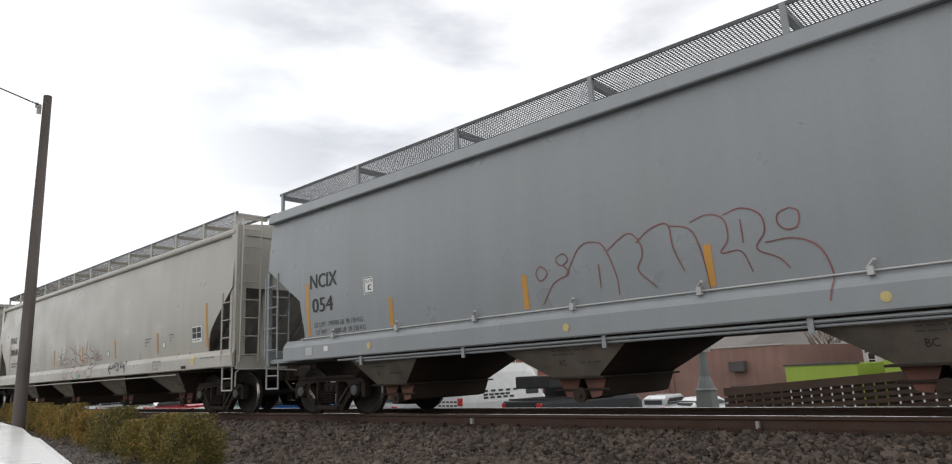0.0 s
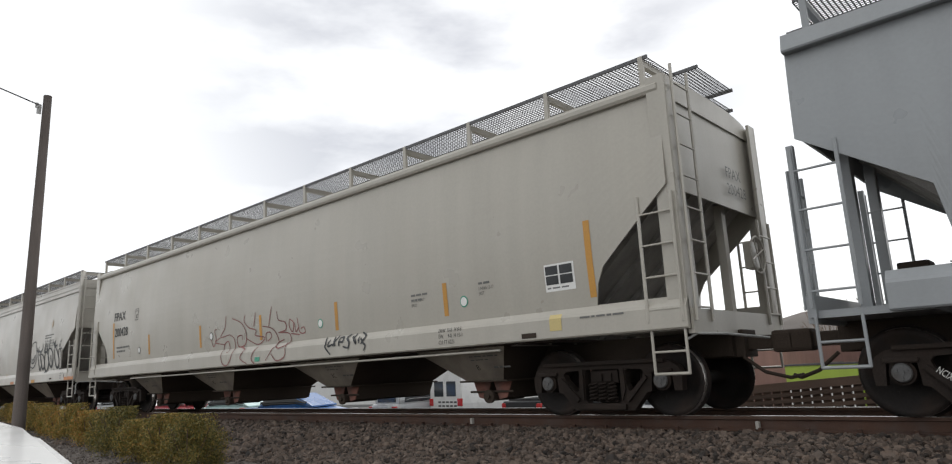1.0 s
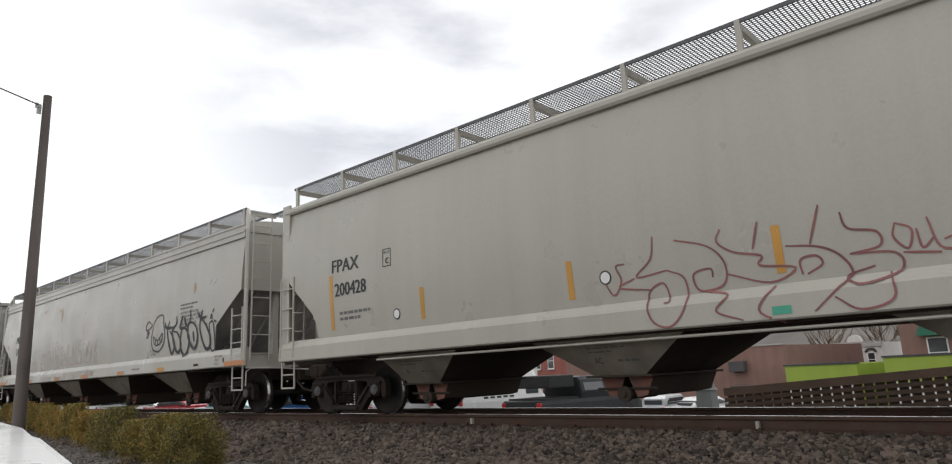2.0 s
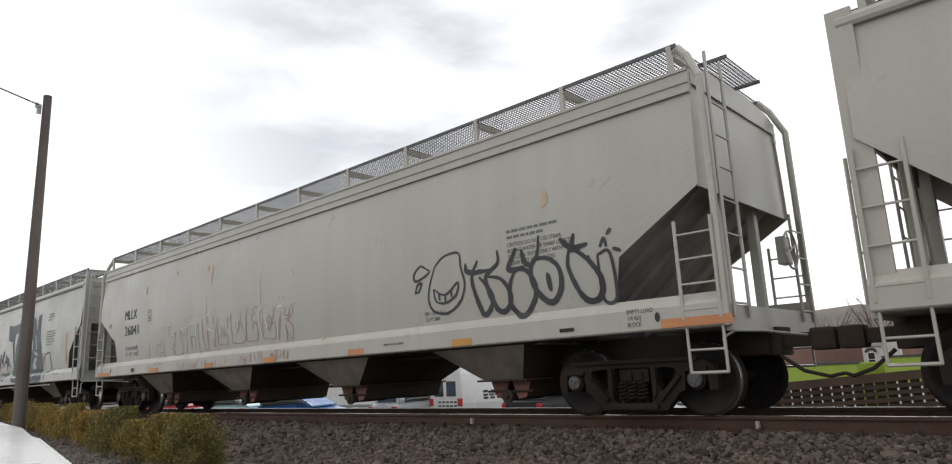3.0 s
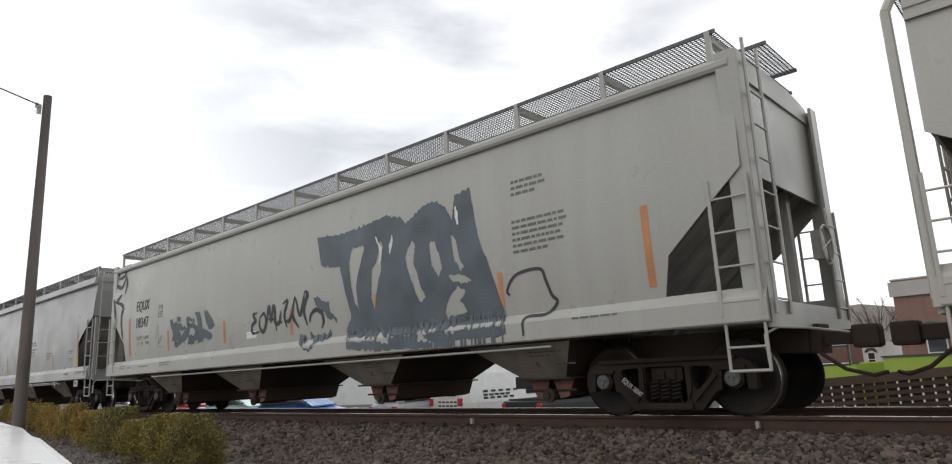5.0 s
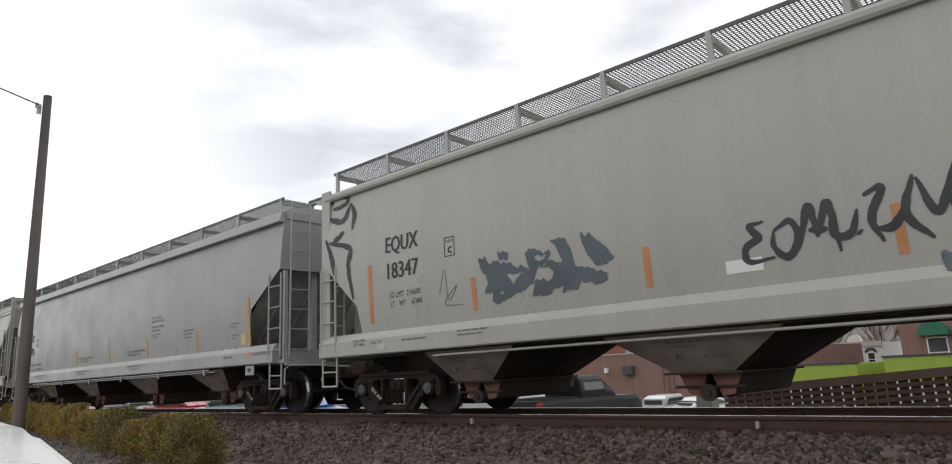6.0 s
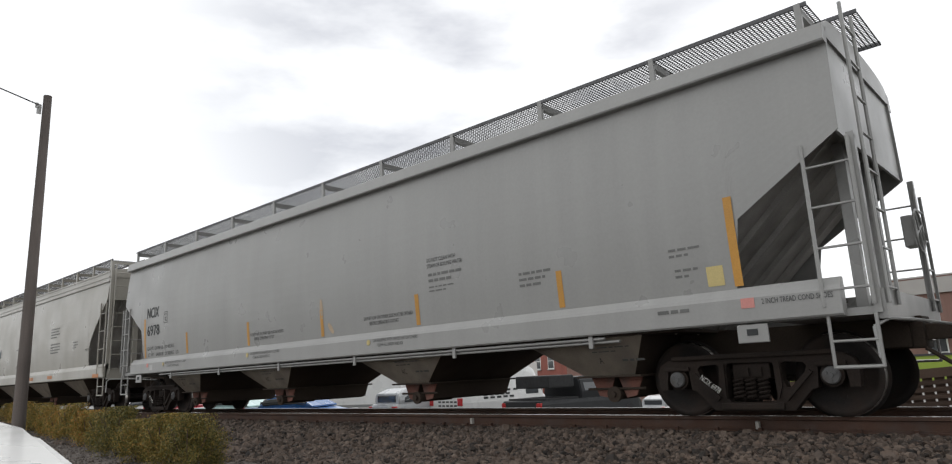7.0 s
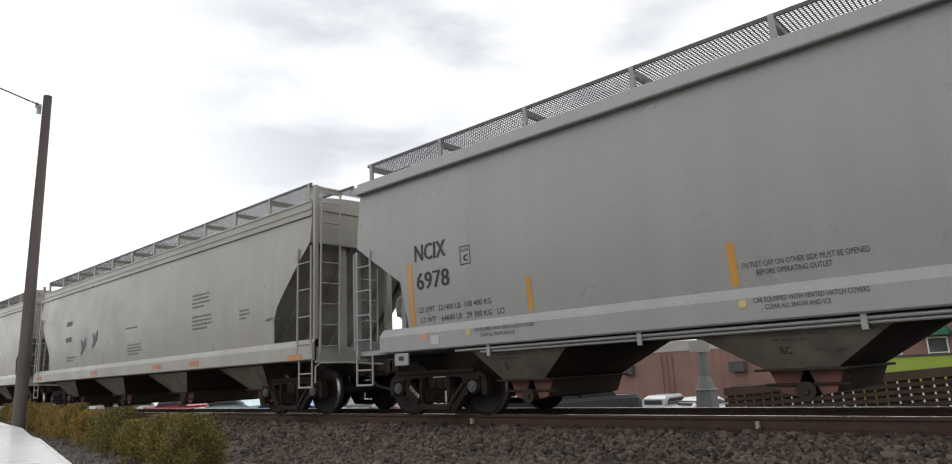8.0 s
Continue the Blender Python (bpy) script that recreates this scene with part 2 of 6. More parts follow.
def slope_sheet(half, end, zc, reach, zlow):
    """The inclined end sheet under the body, from the end wall's foot down to the sill, and on to the first bay; with stiffening ribs."""
    bm = bmesh.new()
    x0, x1, x2 = end * (half - 0.08), end * (half - reach), end * (half - 2.75)
    rows_ = []
    for x, z in ((x0, zc + 0.32), (x1, zlow + 0.05), (x2, zlow)):
        w = side_y(max(z, 1.5)) - 0.06
        ys_ = (-w, -1.0 - 0.02, -1.0 + 0.02, -0.35 - 0.02, -0.35 + 0.02, 0.35 - 0.02, 0.35 + 0.02, 1.0 - 0.02, 1.0 + 0.02, w)
        rows_.append([bm.verts.new((x, y, z)) for y in ys_])
    ribs = []
    for k, (a, b) in enumerate(zip(rows_, rows_[1:])):
        for i in range(9):
            f = bm.faces.new((a[i], a[i + 1], b[i + 1], b[i]))
            if i in (1, 3, 5, 7) and k == 0:
                ribs.append(f)
    bmesh.ops.recalc_face_normals(bm, faces=bm.faces[:])
    n = Vector((end * 0.05, 0, -0.05))
    got = bmesh.ops.extrude_face_region(bm, geom=ribs)
    for v in got["geom"]:
        if isinstance(v, bmesh.types.BMVert):
            v.co += n
    return bm


BAY_LOW, BAY_HALF = 0.54, 0.39


def bay_mesh(left, right):
    """One hopper bay: a funnel with inclined sheets, narrow at the outlet. left, right: its reach at the top."""
    bm = bmesh.new()
    levels = [(SILL_LOW + 0.05, 0.06, 1.47), (SILL_LOW - 0.03, 0.0, 1.45), (BAY_LOW, None, 1.07)]
    rings = []
    for z, more, hy in levels:
        l, r = (-BAY_HALF, BAY_HALF) if more is None else (-left - more, right + more)
        rings.append([bm.verts.new(p) for p in ((l, -hy, z), (r, -hy, z), (r, hy, z), (l, hy, z))])
    for a, b in zip(rings, rings[1:]):
        for i in range(4):
            j = (i + 1) % 4
            bm.faces.new((a[i], a[j], b[j], b[i]))
    bm.faces.new(rings[0])
    bm.faces.new(rings[-1][::-1])
    bmesh.ops.recalc_face_normals(bm, faces=bm.faces[:])
    return bm


def bay_side(left, right):
    """The painted side sheet of a bay, a few millimetres proud of it."""
    bm = bmesh.new()
    q = [(-left, -1.456, SILL_LOW - 0.03), (right, -1.456, SILL_LOW - 0.03), (BAY_HALF, -1.077, BAY_LOW), (-BAY_HALF, -1.077, BAY_LOW)]
    f = bm.faces.new([bm.verts.new(p) for p in q])
    bmesh.ops.solidify(bm, geom=[f], thickness=0.008)
    return bm


def flange_mesh():
    return box(bmesh.new(), -0.50, 0.50, -1.13, 1.13, 0.515, 0.545, 0.008)


def chute(bm, sx, y0, y1, grow):
    outline = [(sx * 0.03, 0.515), (sx * (0.41 + grow), 0.515), (sx * (0.30 + grow), 0.27), (sx * 0.14, 0.24)]
    near = [bm.verts.new((x, y0, z)) for x, z in outline]
    far = [bm.verts.new((x, y1, z)) for x, z in outline]
    bm.faces.new(near)
    bm.faces.new(far[::-1])
    for k in range(4):
        bm.faces.new((near[k], near[(k + 1) % 4], far[(k + 1) % 4], far[k]))
    bmesh.ops.recalc_face_normals(bm, faces=bm.faces[:])
    return bm


def gate_mesh():
    bm = bmesh.new()
    # two tapered chutes side by side across the whole bay, open between them for the drive shaft
    for sx in (-1, 1):
        chute(bm, sx, -0.88, 1.07, 0.0)
    disc(bm, (0, -0.55, 0.29), (0, 1, 0), 0.075, 0.78, 16)
    rod(bm, (-0.45, -0.92, 0.36), (0.45, -0.92, 0.36), 0.018)
    return bm


def cap_mesh():
    bm = disc(bmesh.new(), (0, -0.98, 0.29), (0, 1, 0), 0.105, 0.05, 20)
    disc(bm, (0, -1.02, 0.29), (0, 1, 0), 0.04, 0.04, 10)
    return bm


# trucks
def side_frame_mesh(side):
    """A cast side frame: one plate with two rounded triangular windows and the spring opening, ribbed round its edges."""
    bm = bmesh.new()
    y0 = side * 0.955
    half_ = [(0.0, 0.745), (0.45, 0.745), (0.80, 0.725), (1.02, 0.69), (1.12, 0.63), (1.165, 0.52), (1.15, 0.33), (1.05, 0.33), (1.03, 0.55), (0.75, 0.55), (0.73, 0.33),
             (0.66, 0.31), (0.56, 0.20), (0.46, 0.085), (0.0, 0.075)]
    outer = half_ + [(-x, z) for x, z in reversed(half_[1:-1])]
    tri = [(0.36, 0.60), (0.40, 0.625), (0.60, 0.61), (0.635, 0.57), (0.61, 0.50), (0.44, 0.335), (0.40, 0.34), (0.365, 0.42)]
    spring_hole = [(-0.255, 0.63), (0.255, 0.63), (0.275, 0.60), (0.285, 0.22), (0.25, 0.18), (-0.25, 0.18), (-0.285, 0.22), (-0.275, 0.60)]
    edges = []
    for ring in (outer, tri, [(-x, z) for x, z in tri], spring_hole):
        vs = [bm.verts.new((x, y0, z)) for x, z in ring]
        edges += [bm.edges.new((a, b)) for a, b in zip(vs, vs[1:] + vs[:1])]
    bmesh.ops.triangle_fill(bm, use_beauty=True, use_dissolve=False, edges=edges, normal=(0, side, 0))
    got = bmesh.ops.extrude_face_region(bm, geom=bm.faces[:])
    for v in got["geom"]:
        if isinstance(v, bmesh.types.BMVert):
            v.co.y += side * 0.135
    bmesh.ops.recalc_face_normals(bm, faces=bm.faces[:])
    # ribs along the top, the diagonals and the spring seat
    f0, f1 = sorted((y0 + side * 0.12, y0 + side * 0.185))
    box(bm, -0.95, 0.95, f0, f1, 0.685, 0.735, 0.015)
    box(bm, -0.36, 0.36, f0, f1, 0.095, 0.17, 0.015)
    for s in (-1, 1):
        prism(bm, [(s * 0.70, 0.50), (s * 0.66, 0.53), (s * 0.36, 0.24), (s * 0.40, 0.19)], 0.05, lambda x, z, t: (x, y0 + side * (0.18 - 0.06 * t), z))
        prism(bm, [(s * 0.29, 0.63), (s * 0.35, 0.63), (s * 0.36, 0.36), (s * 0.31, 0.22), (s * 0.295, 0.22)], 0.05, lambda x, z, t: (x, y0 + side * (0.165 - 0.05 * t), z))
        box(bm, s * 0.89 - 0.16, s * 0.89 + 0.16, f0, f1, 0.56, 0.61, 0.012)
    return bm


def bolster_mesh():
    bm = box(bmesh.new(), -0.22, 0.22, -1.04, 1.04, 0.44, 0.62, 0.02)
    box(bm, -0.18, 0.18, -0.3, 0.3, 0.62, 0.80)
    for s in (-1, 1):
        box(bm, -0.13, -0.02, s * 1.02 - 0.05, s * 1.02 + 0.07, 0.47, 0.57)
        box(bm, 0.02, 0.13, s * 1.02 - 0.05, s * 1.02 + 0.07, 0.47, 0.57)
        rod(bm, (-0.75, s * 0.5, 0.42), (0.75, s * 0.5, 0.42), 0.04)
    return bm


def spring_mesh():
    bm = bmesh.new()
    turns, seg = 5.0, 50
    pts = [(0.055 * math.cos(2 * math.pi * turns * i / seg), 0.055 * math.sin(2 * math.pi * turns * i / seg), 0.205 + 0.235 * i / seg) for i in range(seg + 1)]
    for a, b in zip(pts, pts[1:]):
        rod(bm, a, b, 0.018, 4)
    return bm


def wheelset_mesh():
    """Two flanged wheels with dished plates on one axle, about y."""
    bm = bmesh.new()
    prof = [(0.0, 0.86), (0.09, 0.86), (0.12, 0.82), (0.16, 0.80), (0.36, 0.815), (0.39, 0.845), (0.455, 0.845), (0.462, 0.78), (0.478, 0.755),
            (0.492, 0.735), (0.488, 0.72), (0.45, 0.712), (0.40, 0.72), (0.37, 0.745), (0.16, 0.765), (0.11, 0.72), (0.09, 0.70), (0.085, 0.0)]
    n = 40
    for s in (-1, 1):
        ring = []
        for i in range(n):
            a = 2 * math.pi * i / n
            ring.append([bm.verts.new((r * math.cos(a), s * y, r * math.sin(a))) for r, y in prof[1:]])
        for i in range(n):
            j = (i + 1) % n
            for k in range(len(prof) - 2):
                f = bm.faces.new((ring[i][k], ring[j][k], ring[j][k + 1], ring[i][k + 1]))
                f.smooth = True
                f.material_index = 1 if k in (5,) else 0
        disc(bm, (0, s * 0.875, 0), (0, 1, 0), 0.085, 0.06, 20)
        for k in range(5):      # cast marks on the plate
            a = 1.3 * k
            box(bm, 0.25 * math.cos(a) - 0.02, 0.25 * math.cos(a) + 0.02, s * 0.80 - 0.012, s * 0.80 + 0.012,
                0.25 * math.sin(a) - 0.012, 0.25 * math.sin(a) + 0.012)
    bmesh.ops.recalc_face_normals(bm, faces=bm.faces[:])
    return bm


def bearing_mesh(side):
    bm = disc(bmesh.new(), (0, side * 1.0, 0), (0, 1, 0), 0.125, 0.20, 22)
    disc(bm, (0, side * 1.115, 0), (0, side, 0), 0.11, 0.035, 22, 0.09)
    for k in range(3):
        a = 2.1 * k
        disc(bm, (0.055 * math.cos(a), side * 1.135, 0.055 * math.sin(a)), (0, 1, 0), 0.018, 0.03, 6)
    return bm


def cap_disc(side):
    bm = disc(bmesh.new(), (0, side * 1.142, 0), (0, side, 0), 0.098, 0.02, 22, 0.086)
    disc(bm, (0, side * 1.155, 0), (0, side, 0), 0.03, 0.02, 10)
    for k in range(3):
        a = 2.094 * k + 0.5
        disc(bm, (0.055 * math.cos(a), side * 1.156, 0.055 * math.sin(a)), (0, 1, 0), 0.019, 0.02, 6)
    return bm


def grating_mesh(length, width, cell):
    """Walkway grating: bars both ways, as one mesh."""
    v, f = [], []

    def bar(x0, x1, y0, y1, z0, z1):
        i = len(v)
        v.extend([(x0, y0, z0), (x1, y0, z0), (x1, y1, z0), (x0, y1, z0), (x0, y0, z1), (x1, y0, z1), (x1, y1, z1), (x0, y1, z1)])
        f.extend([(i, i + 3, i + 2, i + 1), (i + 4, i + 5, i + 6, i + 7), (i, i + 1, i + 5, i + 4), (i + 1, i + 2, i + 6, i + 5), (i + 2, i + 3, i + 7, i + 6), (i + 3, i, i + 4, i + 7)])
    ny = round(width / cell)
    for k in range(ny + 1):
        y = k * width / ny
        w = 0.013 if 0 < k < ny else 0.03
        bar(-length / 2, length / 2, y - w / 2, y + w / 2, 0.0, 0.006 if 0 < k < ny else 0.05)
    nx = round(length / cell)
    for k in range(nx + 1):
        x = -length / 2 + k * length / nx
        bar(x - 0.008, x + 0.008, 0, width, 0.001, 0.005)
    me = bpy.data.meshes.new("grating")
    me.from_pydata(v, [], f)
    return me


def ladder(bm, foot, top, across, rungs, rail=0.022, rung=0.014):
    """A ladder between two stiles: foot and top of one stile, and the vector across to the other."""
    foot, top, across = Vector(foot), Vector(top), Vector(across)
    for o in (Vector(), across):
        rod(bm, foot + o, top + o, rail, 6)
    for k in range(rungs):
        p = foot + (top - foot) * (k + 0.4) / rungs
        rod(bm, p, p + across, rung, 6)
    return bm


def coupler_mesh(end):
    bm = bmesh.new()
    box(bm, min(0, end * 0.55), max(0, end * 0.55), -0.09, 0.09, 0.79, 0.97, 0.02)
    box(bm, min(end * 0.42, end * 0.72), max(end * 0.42, end * 0.72), -0.17, 0.15, 0.74, 1.02, 0.05)
    box(bm, min(end * -0.5, end * 0.1), max(end * -0.5, end * 0.1), -0.22, 0.22, 0.70, 1.06, 0.02)
    pts = [(end * 0.1, -0.3, 0.7), (end * 0.35, -0.28, 0.5), (end * 0.6, -0.15, 0.42), (end * 0.72, -0.02, 0.45)]
    pipe(bm, pts, 0.024)
    return bm


def stirrup_mesh():
    return pipe(bmesh.new(), [(0, 0, 0), (0, 0, -0.52), (0.44, 0, -0.52), (0.44, 0, 0)], 0.019)


def step_mesh():
    return rod(bmesh.new(), (0, 0, -0.26), (0.44, 0, -0.26), 0.015)


# lettering and paint laid on the curved side
def on_side(x, z, lift=0.005):
    if z < SILL_LOW:                                  # the bays' inclined sheets
        u = (SILL_LOW - 0.03 - z) / (SILL_LOW - 0.03 - 0.50)
        return (x, -(1.464 - 0.379 * max(u, 0)) - lift - 0.004, z)
    if z < SILL_TOP + 0.02:                           # the sill's face and its sloping top
        u = max(0.0, (z - SILL_LOW - 0.29) / (SILL_TOP + 0.02 - SILL_LOW - 0.29))
        return (x, -(1.607 - 0.09 * u) - lift, z)
    z += 0.055 * (z - SILL_TOP - 0.02)                # the lettering stands in proportion to the side
    return (x, -side_y(z) - lift, z)


def text_bmesh(body, height, x, z, centre=False, wide=1.0, bold=0.0, plain=None):
    cu = bpy.data.curves.new("lettering", "FONT")
    cu.body, cu.size = body, height * 1.40
    cu.resolution_u = 2
    cu.offset = bold
    cu.space_line = 1.05
    if centre:
        cu.align_x = "CENTER"
    ob = bpy.data.objects.new("lettering", cu)
    scene.collection.objects.link(ob)
    me = bpy.data.meshes.new_from_object(ob)
    bpy.data.objects.remove(ob)
    bm = bmesh.new()
    bm.from_mesh(me)
    bpy.data.meshes.remove(me)
    for v in bm.verts:
        px, pz = v.co.x * wide + x, v.co.y + z
        v.co = plain(px, pz) if plain else on_side(px, pz)
    return bm


def smooth_line(points, steps=5):
    """Points along a Catmull-Rom curve through the given ones."""
    p = [Vector(q) for q in points]
    p = [p[0] * 2 - p[1]] + p + [p[-1] * 2 - p[-2]]
    out = []
    for i in range(1, len(p) - 2):
        for k in range(steps):
            t = k / steps
            a, b, c, d = p[i - 1], p[i], p[i + 1], p[i + 2]
            out.append(0.5 * ((2 * b) + (c - a) * t + (2 * a - 5 * b + 4 * c - d) * t * t + (3 * b - a - 3 * c + d) * t ** 3))
    return out + [p[-2]]


def stroke(bm, points, width, taper=0.6, lift=0.006, rough=0.0):
    """A ribbon of paint along a smooth line over the side."""
    line = smooth_line(points, 5 if not rough else 12)
    last = None
    for i, p in enumerate(line):
        d = (line[min(i + 1, len(line) - 1)] - line[max(i - 1, 0)])
        d = d.normalized() if d.length > 1e-6 else Vector((1, 0))
        nrm = Vector((-d.y, d.x))
        k = i / max(len(line) - 1, 1)
        w = width * 0.5 * (1 - taper * abs(2 * k - 1) ** 2)
        wl_ = w * (1 + rough * noise.noise((p.x * 7, p.y * 7, 1.0)) + rough * 0.8 * noise.noise((p.x * 19, p.y * 19, 3.0)))
        wr_ = w * (1 + rough * noise.noise((p.x * 7, p.y * 7, 9.0)) + rough * 0.8 * noise.noise((p.x * 19, p.y * 19, 5.0)))
        q = [bm.verts.new(on_side(*(p + nrm * wl_), lift)), bm.verts.new(on_side(*(p - nrm * wr_), lift))]
        if last:
            bm.faces.new((last[0], last[1], q[1], q[0]))
        last = q
    return bm


def patch(bm, x0, x1, z0, z1, lift=0.005, skew=0.0):
    n = 4
    prev = None
    for k in range(n + 1):
        z = z0 + (z1 - z0) * k / n
        q = [bm.verts.new(on_side(x0 + skew * k / n, z, lift)), bm.verts.new(on_side(x1 + skew * k / n, z, lift))]
        if prev:
            bm.faces.new((prev[0], prev[1], q[1], q[0]))
        prev = q
    return bm


def blob(bm, outline, lift=0.0055):
    """A filled patch of paint with the given outline."""
    vs = [bm.verts.new(on_side(x, z, lift)) for x, z in outline]
    f = bm.faces.new(vs)
    bmesh.ops.triangulate(bm, faces=[f])
    return bm


def crossings(outline, x):
    """Heights at which the vertical line at x crosses a closed outline."""
    out = []
    for (x0, z0), (x1, z1) in zip(outline, outline[1:] + outline[:1]):
        if (x0 <= x) != (x1 <= x):
            out.append(z0 + (z1 - z0) * (x - x0) / (x1 - x0))
    return sorted(out)


def fill(bm, outlines, lift=0.006, step=0.014):
    """Paint inside the outlines and outside their gaps (even-odd), following the curved side, with a brushed, uneven edge."""
    lo, hi = min(p[0] for o in outlines for p in o), max(p[0] for o in outlines for p in o)
    for k in range(int((hi - lo) / step)):
        x = lo + (k + 0.5) * step
        zs = sorted(sum((crossings(o, x) for o in outlines), []))
        for z0, z1 in zip(zs[::2], zs[1::2]):
            z0 += 0.05 * noise.noise((x * 14, z0 * 3, 2.0))
            z1 += 0.06 * noise.noise((x * 14, z1 * 3, 6.0))
            n = max(1, int((z1 - z0) / 0.12))
            col = []
            for j in range(n + 1):
                z = z0 + (z1 - z0) * j / n
                col.append([bm.verts.new(on_side(x - step * 0.5, z, lift)), bm.verts.new(on_side(x + step * 0.5, z, lift))])
            for a, b in zip(col, col[1:]):
                bm.faces.new((a[0], a[1], b[1], b[0]))
    return bm


def painted(car, outlines, mat, label, lift=0.006):
    return tagged(part("graffiti", fill(bmesh.new(), outlines, lift), mat, car, label), kind="stuff")


def bars(bm, x, z, width, rows, height=0.045, gap=0.035, seed=1):
    """Small writing too worn to read: rows of short bars."""
    rng = random.Random(seed)
    for r in range(rows):
        cx = x
        zz = z - r * (height + gap)
        while cx < x + width * (1 if r < rows - 1 else 0.7):
            w = rng.uniform(0.05, 0.16)
            patch(bm, cx, cx + w, zz, zz + height, 0.0045)
            cx += w + 0.025
    return bm


def truck_under(car, x):
    t = shared_part("truck", "bolster", bolster_mesh, TRUCK, car, "rust-brown three-piece freight truck", pose(x, 0, 0))
    for s in (-1, 1):
        shared_part("side_frame", ("side_frame", s), lambda: side_frame_mesh(s), TRUCK, t)
        for k in range(3):
            shared_part("spring", "spring", spring_mesh, TRUCK, t, "", pose(-0.145 + 0.145 * k, s * 1.09, 0))
    sets = []
    for dx in (-0.889, 0.889):
        w = shared_part("wheelset", "wheelset", wheelset_mesh, WHEEL, t, "dark steel wheels on one axle", pose(dx, 0, 0.457))
        if len(w.data.materials) < 2:
            w.data.materials.append(TREAD)
        sets.append((w, dx))
        for s in (-1, 1):
            br = shared_part("bearing", ("bearing", s), lambda: bearing_mesh(s), TRUCK, t, "", pose(dx, 0, 0.457))
            shared_part("end_cap", ("end_cap", s), lambda: cap_disc(s), CAP, br, "worn grey bearing end cap")
    return sets


WHEELS = []
CARS = []


def hopper_car(label, x_rear, half, paint, style):
    """A covered hopper, its rear corner at x_rear when the clip starts. style: eave, cut, corner posts, sill inset, grating cell."""
    centre = x_rear + half
    car = thing("hopper_car", label, "hopper car", "cars of the train", at=pose(centre, 0, 0))
    p = PAINT[paint]
    key = (paint, half, style["eave"], style["cut"])
    cut, zc = style["cut"], style["cut"][0]
    body = half - style["inset"]
    for s in (-1, 1):
        shared_part("side_sheet", ("side", s) + key, lambda: side_sheet(body, cut, s), p, car)
        shared_part("eave", ("eave", s) + key, lambda: eave_mesh(body, s, style["eave"]), p, car)
        shared_part("side_sill", ("sill", s) + key, lambda: sill_mesh(half - style["sill_inset"], half - 0.45 * style["sill_inset"], s), p, car)
    shared_part("roof", ("roof",) + key, lambda: roof_mesh(body), p, car)
    for en in (-1, 1):
        shared_part("end_wall", ("wall", en) + key, lambda: end_wall(body, en, zc), p, car)
        shared_part("slope_sheet", ("slope", en) + key, lambda: slope_sheet(body, en, zc, 2.4, 1.02), SLOPE, car, "dusty grey inclined end sheet")
        shared_part("end_platform", ("platform", en, half), lambda: box(box(bmesh.new(), *sorted((en * (half - 1.1), en * half)), -1.48, 1.48, 1.05, 1.13),
                                                                         *sorted((en * (half - 0.05), en * (half + 0.03))), -1.5, 1.5, 1.0, 1.30), p, car)
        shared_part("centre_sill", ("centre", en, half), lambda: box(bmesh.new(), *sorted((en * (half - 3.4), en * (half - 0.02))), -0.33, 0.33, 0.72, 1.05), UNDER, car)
        # uprights between platform and body
        for y in (-0.62, 0.62):
            part("end_post", box(bmesh.new(), *sorted((en * (half - 0.42), en * (half - 0.30))), y - 0.07, y + 0.07, 1.13, zc + 0.1, 0.008), p, car)
        part("coupler", shared(("coupler", en), lambda: coupler_mesh(en)), UNDER, car, "black knuckle coupler with air hose", pose(en * half, 0, 0))
        bm = pipe(bmesh.new(), [(en * (half - 0.12), -en * 1.44, 0.93), (en * (half + 0.02), -en * 1.42, 1.0), (en * (half + 0.16), -en * 0.9, 0.99), (en * (half + 0.42), -en * 0.2, 0.93)], 0.016, 6)
        rod(bm, (en * (half - 0.12), -en * 1.44, 0.93), (en * (half - 0.10), -en * 1.46, 0.62), 0.016)
        part("uncoupling_lever", bm, BARE, car, "bent steel uncoupling lever")
        # crossover walkway on the end
        gm = shared("cross_grate", lambda: None) if "cross_grate" in MESHES else grating_mesh(0.60, 1.20, 0.05)
        MESHES["cross_grate"] = gm
        part("end_walkway", gm, GRATE, car, "perforated steel end walkway", pose(en * (body - 0.12), -0.60, 4.642))
    # roof walkways on both sides with their brackets
    gl, deck = 2 * body - 0.3, style.get("deck", 4.64)
    gk = ("grate", round(gl, 2), style["cell"])
    if gk not in MESHES:
        MESHES[gk] = grating_mesh(gl, 0.82, style["cell"])
    for s in (-1, 1):
        part("roof_walkway", MESHES[gk], GRATE, car, "perforated grey roof walkway", pose(0, -1.42 if s < 0 else 0.60, deck))
        n = style["posts"]
        for k in range(n):
            x = -body + 0.25 + (2 * body - 0.5) * k / (n - 1)
            bk = ("bracket", s, deck)
            shared_part("bracket", bk, lambda: box(box(bmesh.new(), -0.035, 0.035, *sorted((s * 1.39, s * 1.44)), EAVE + 0.05, deck + 0.05),
                                                   -0.035, 0.035, *sorted((s * 0.60, s * 1.41)), deck - 0.09, deck - 0.003), p, car, "", pose(x, 0, 0))
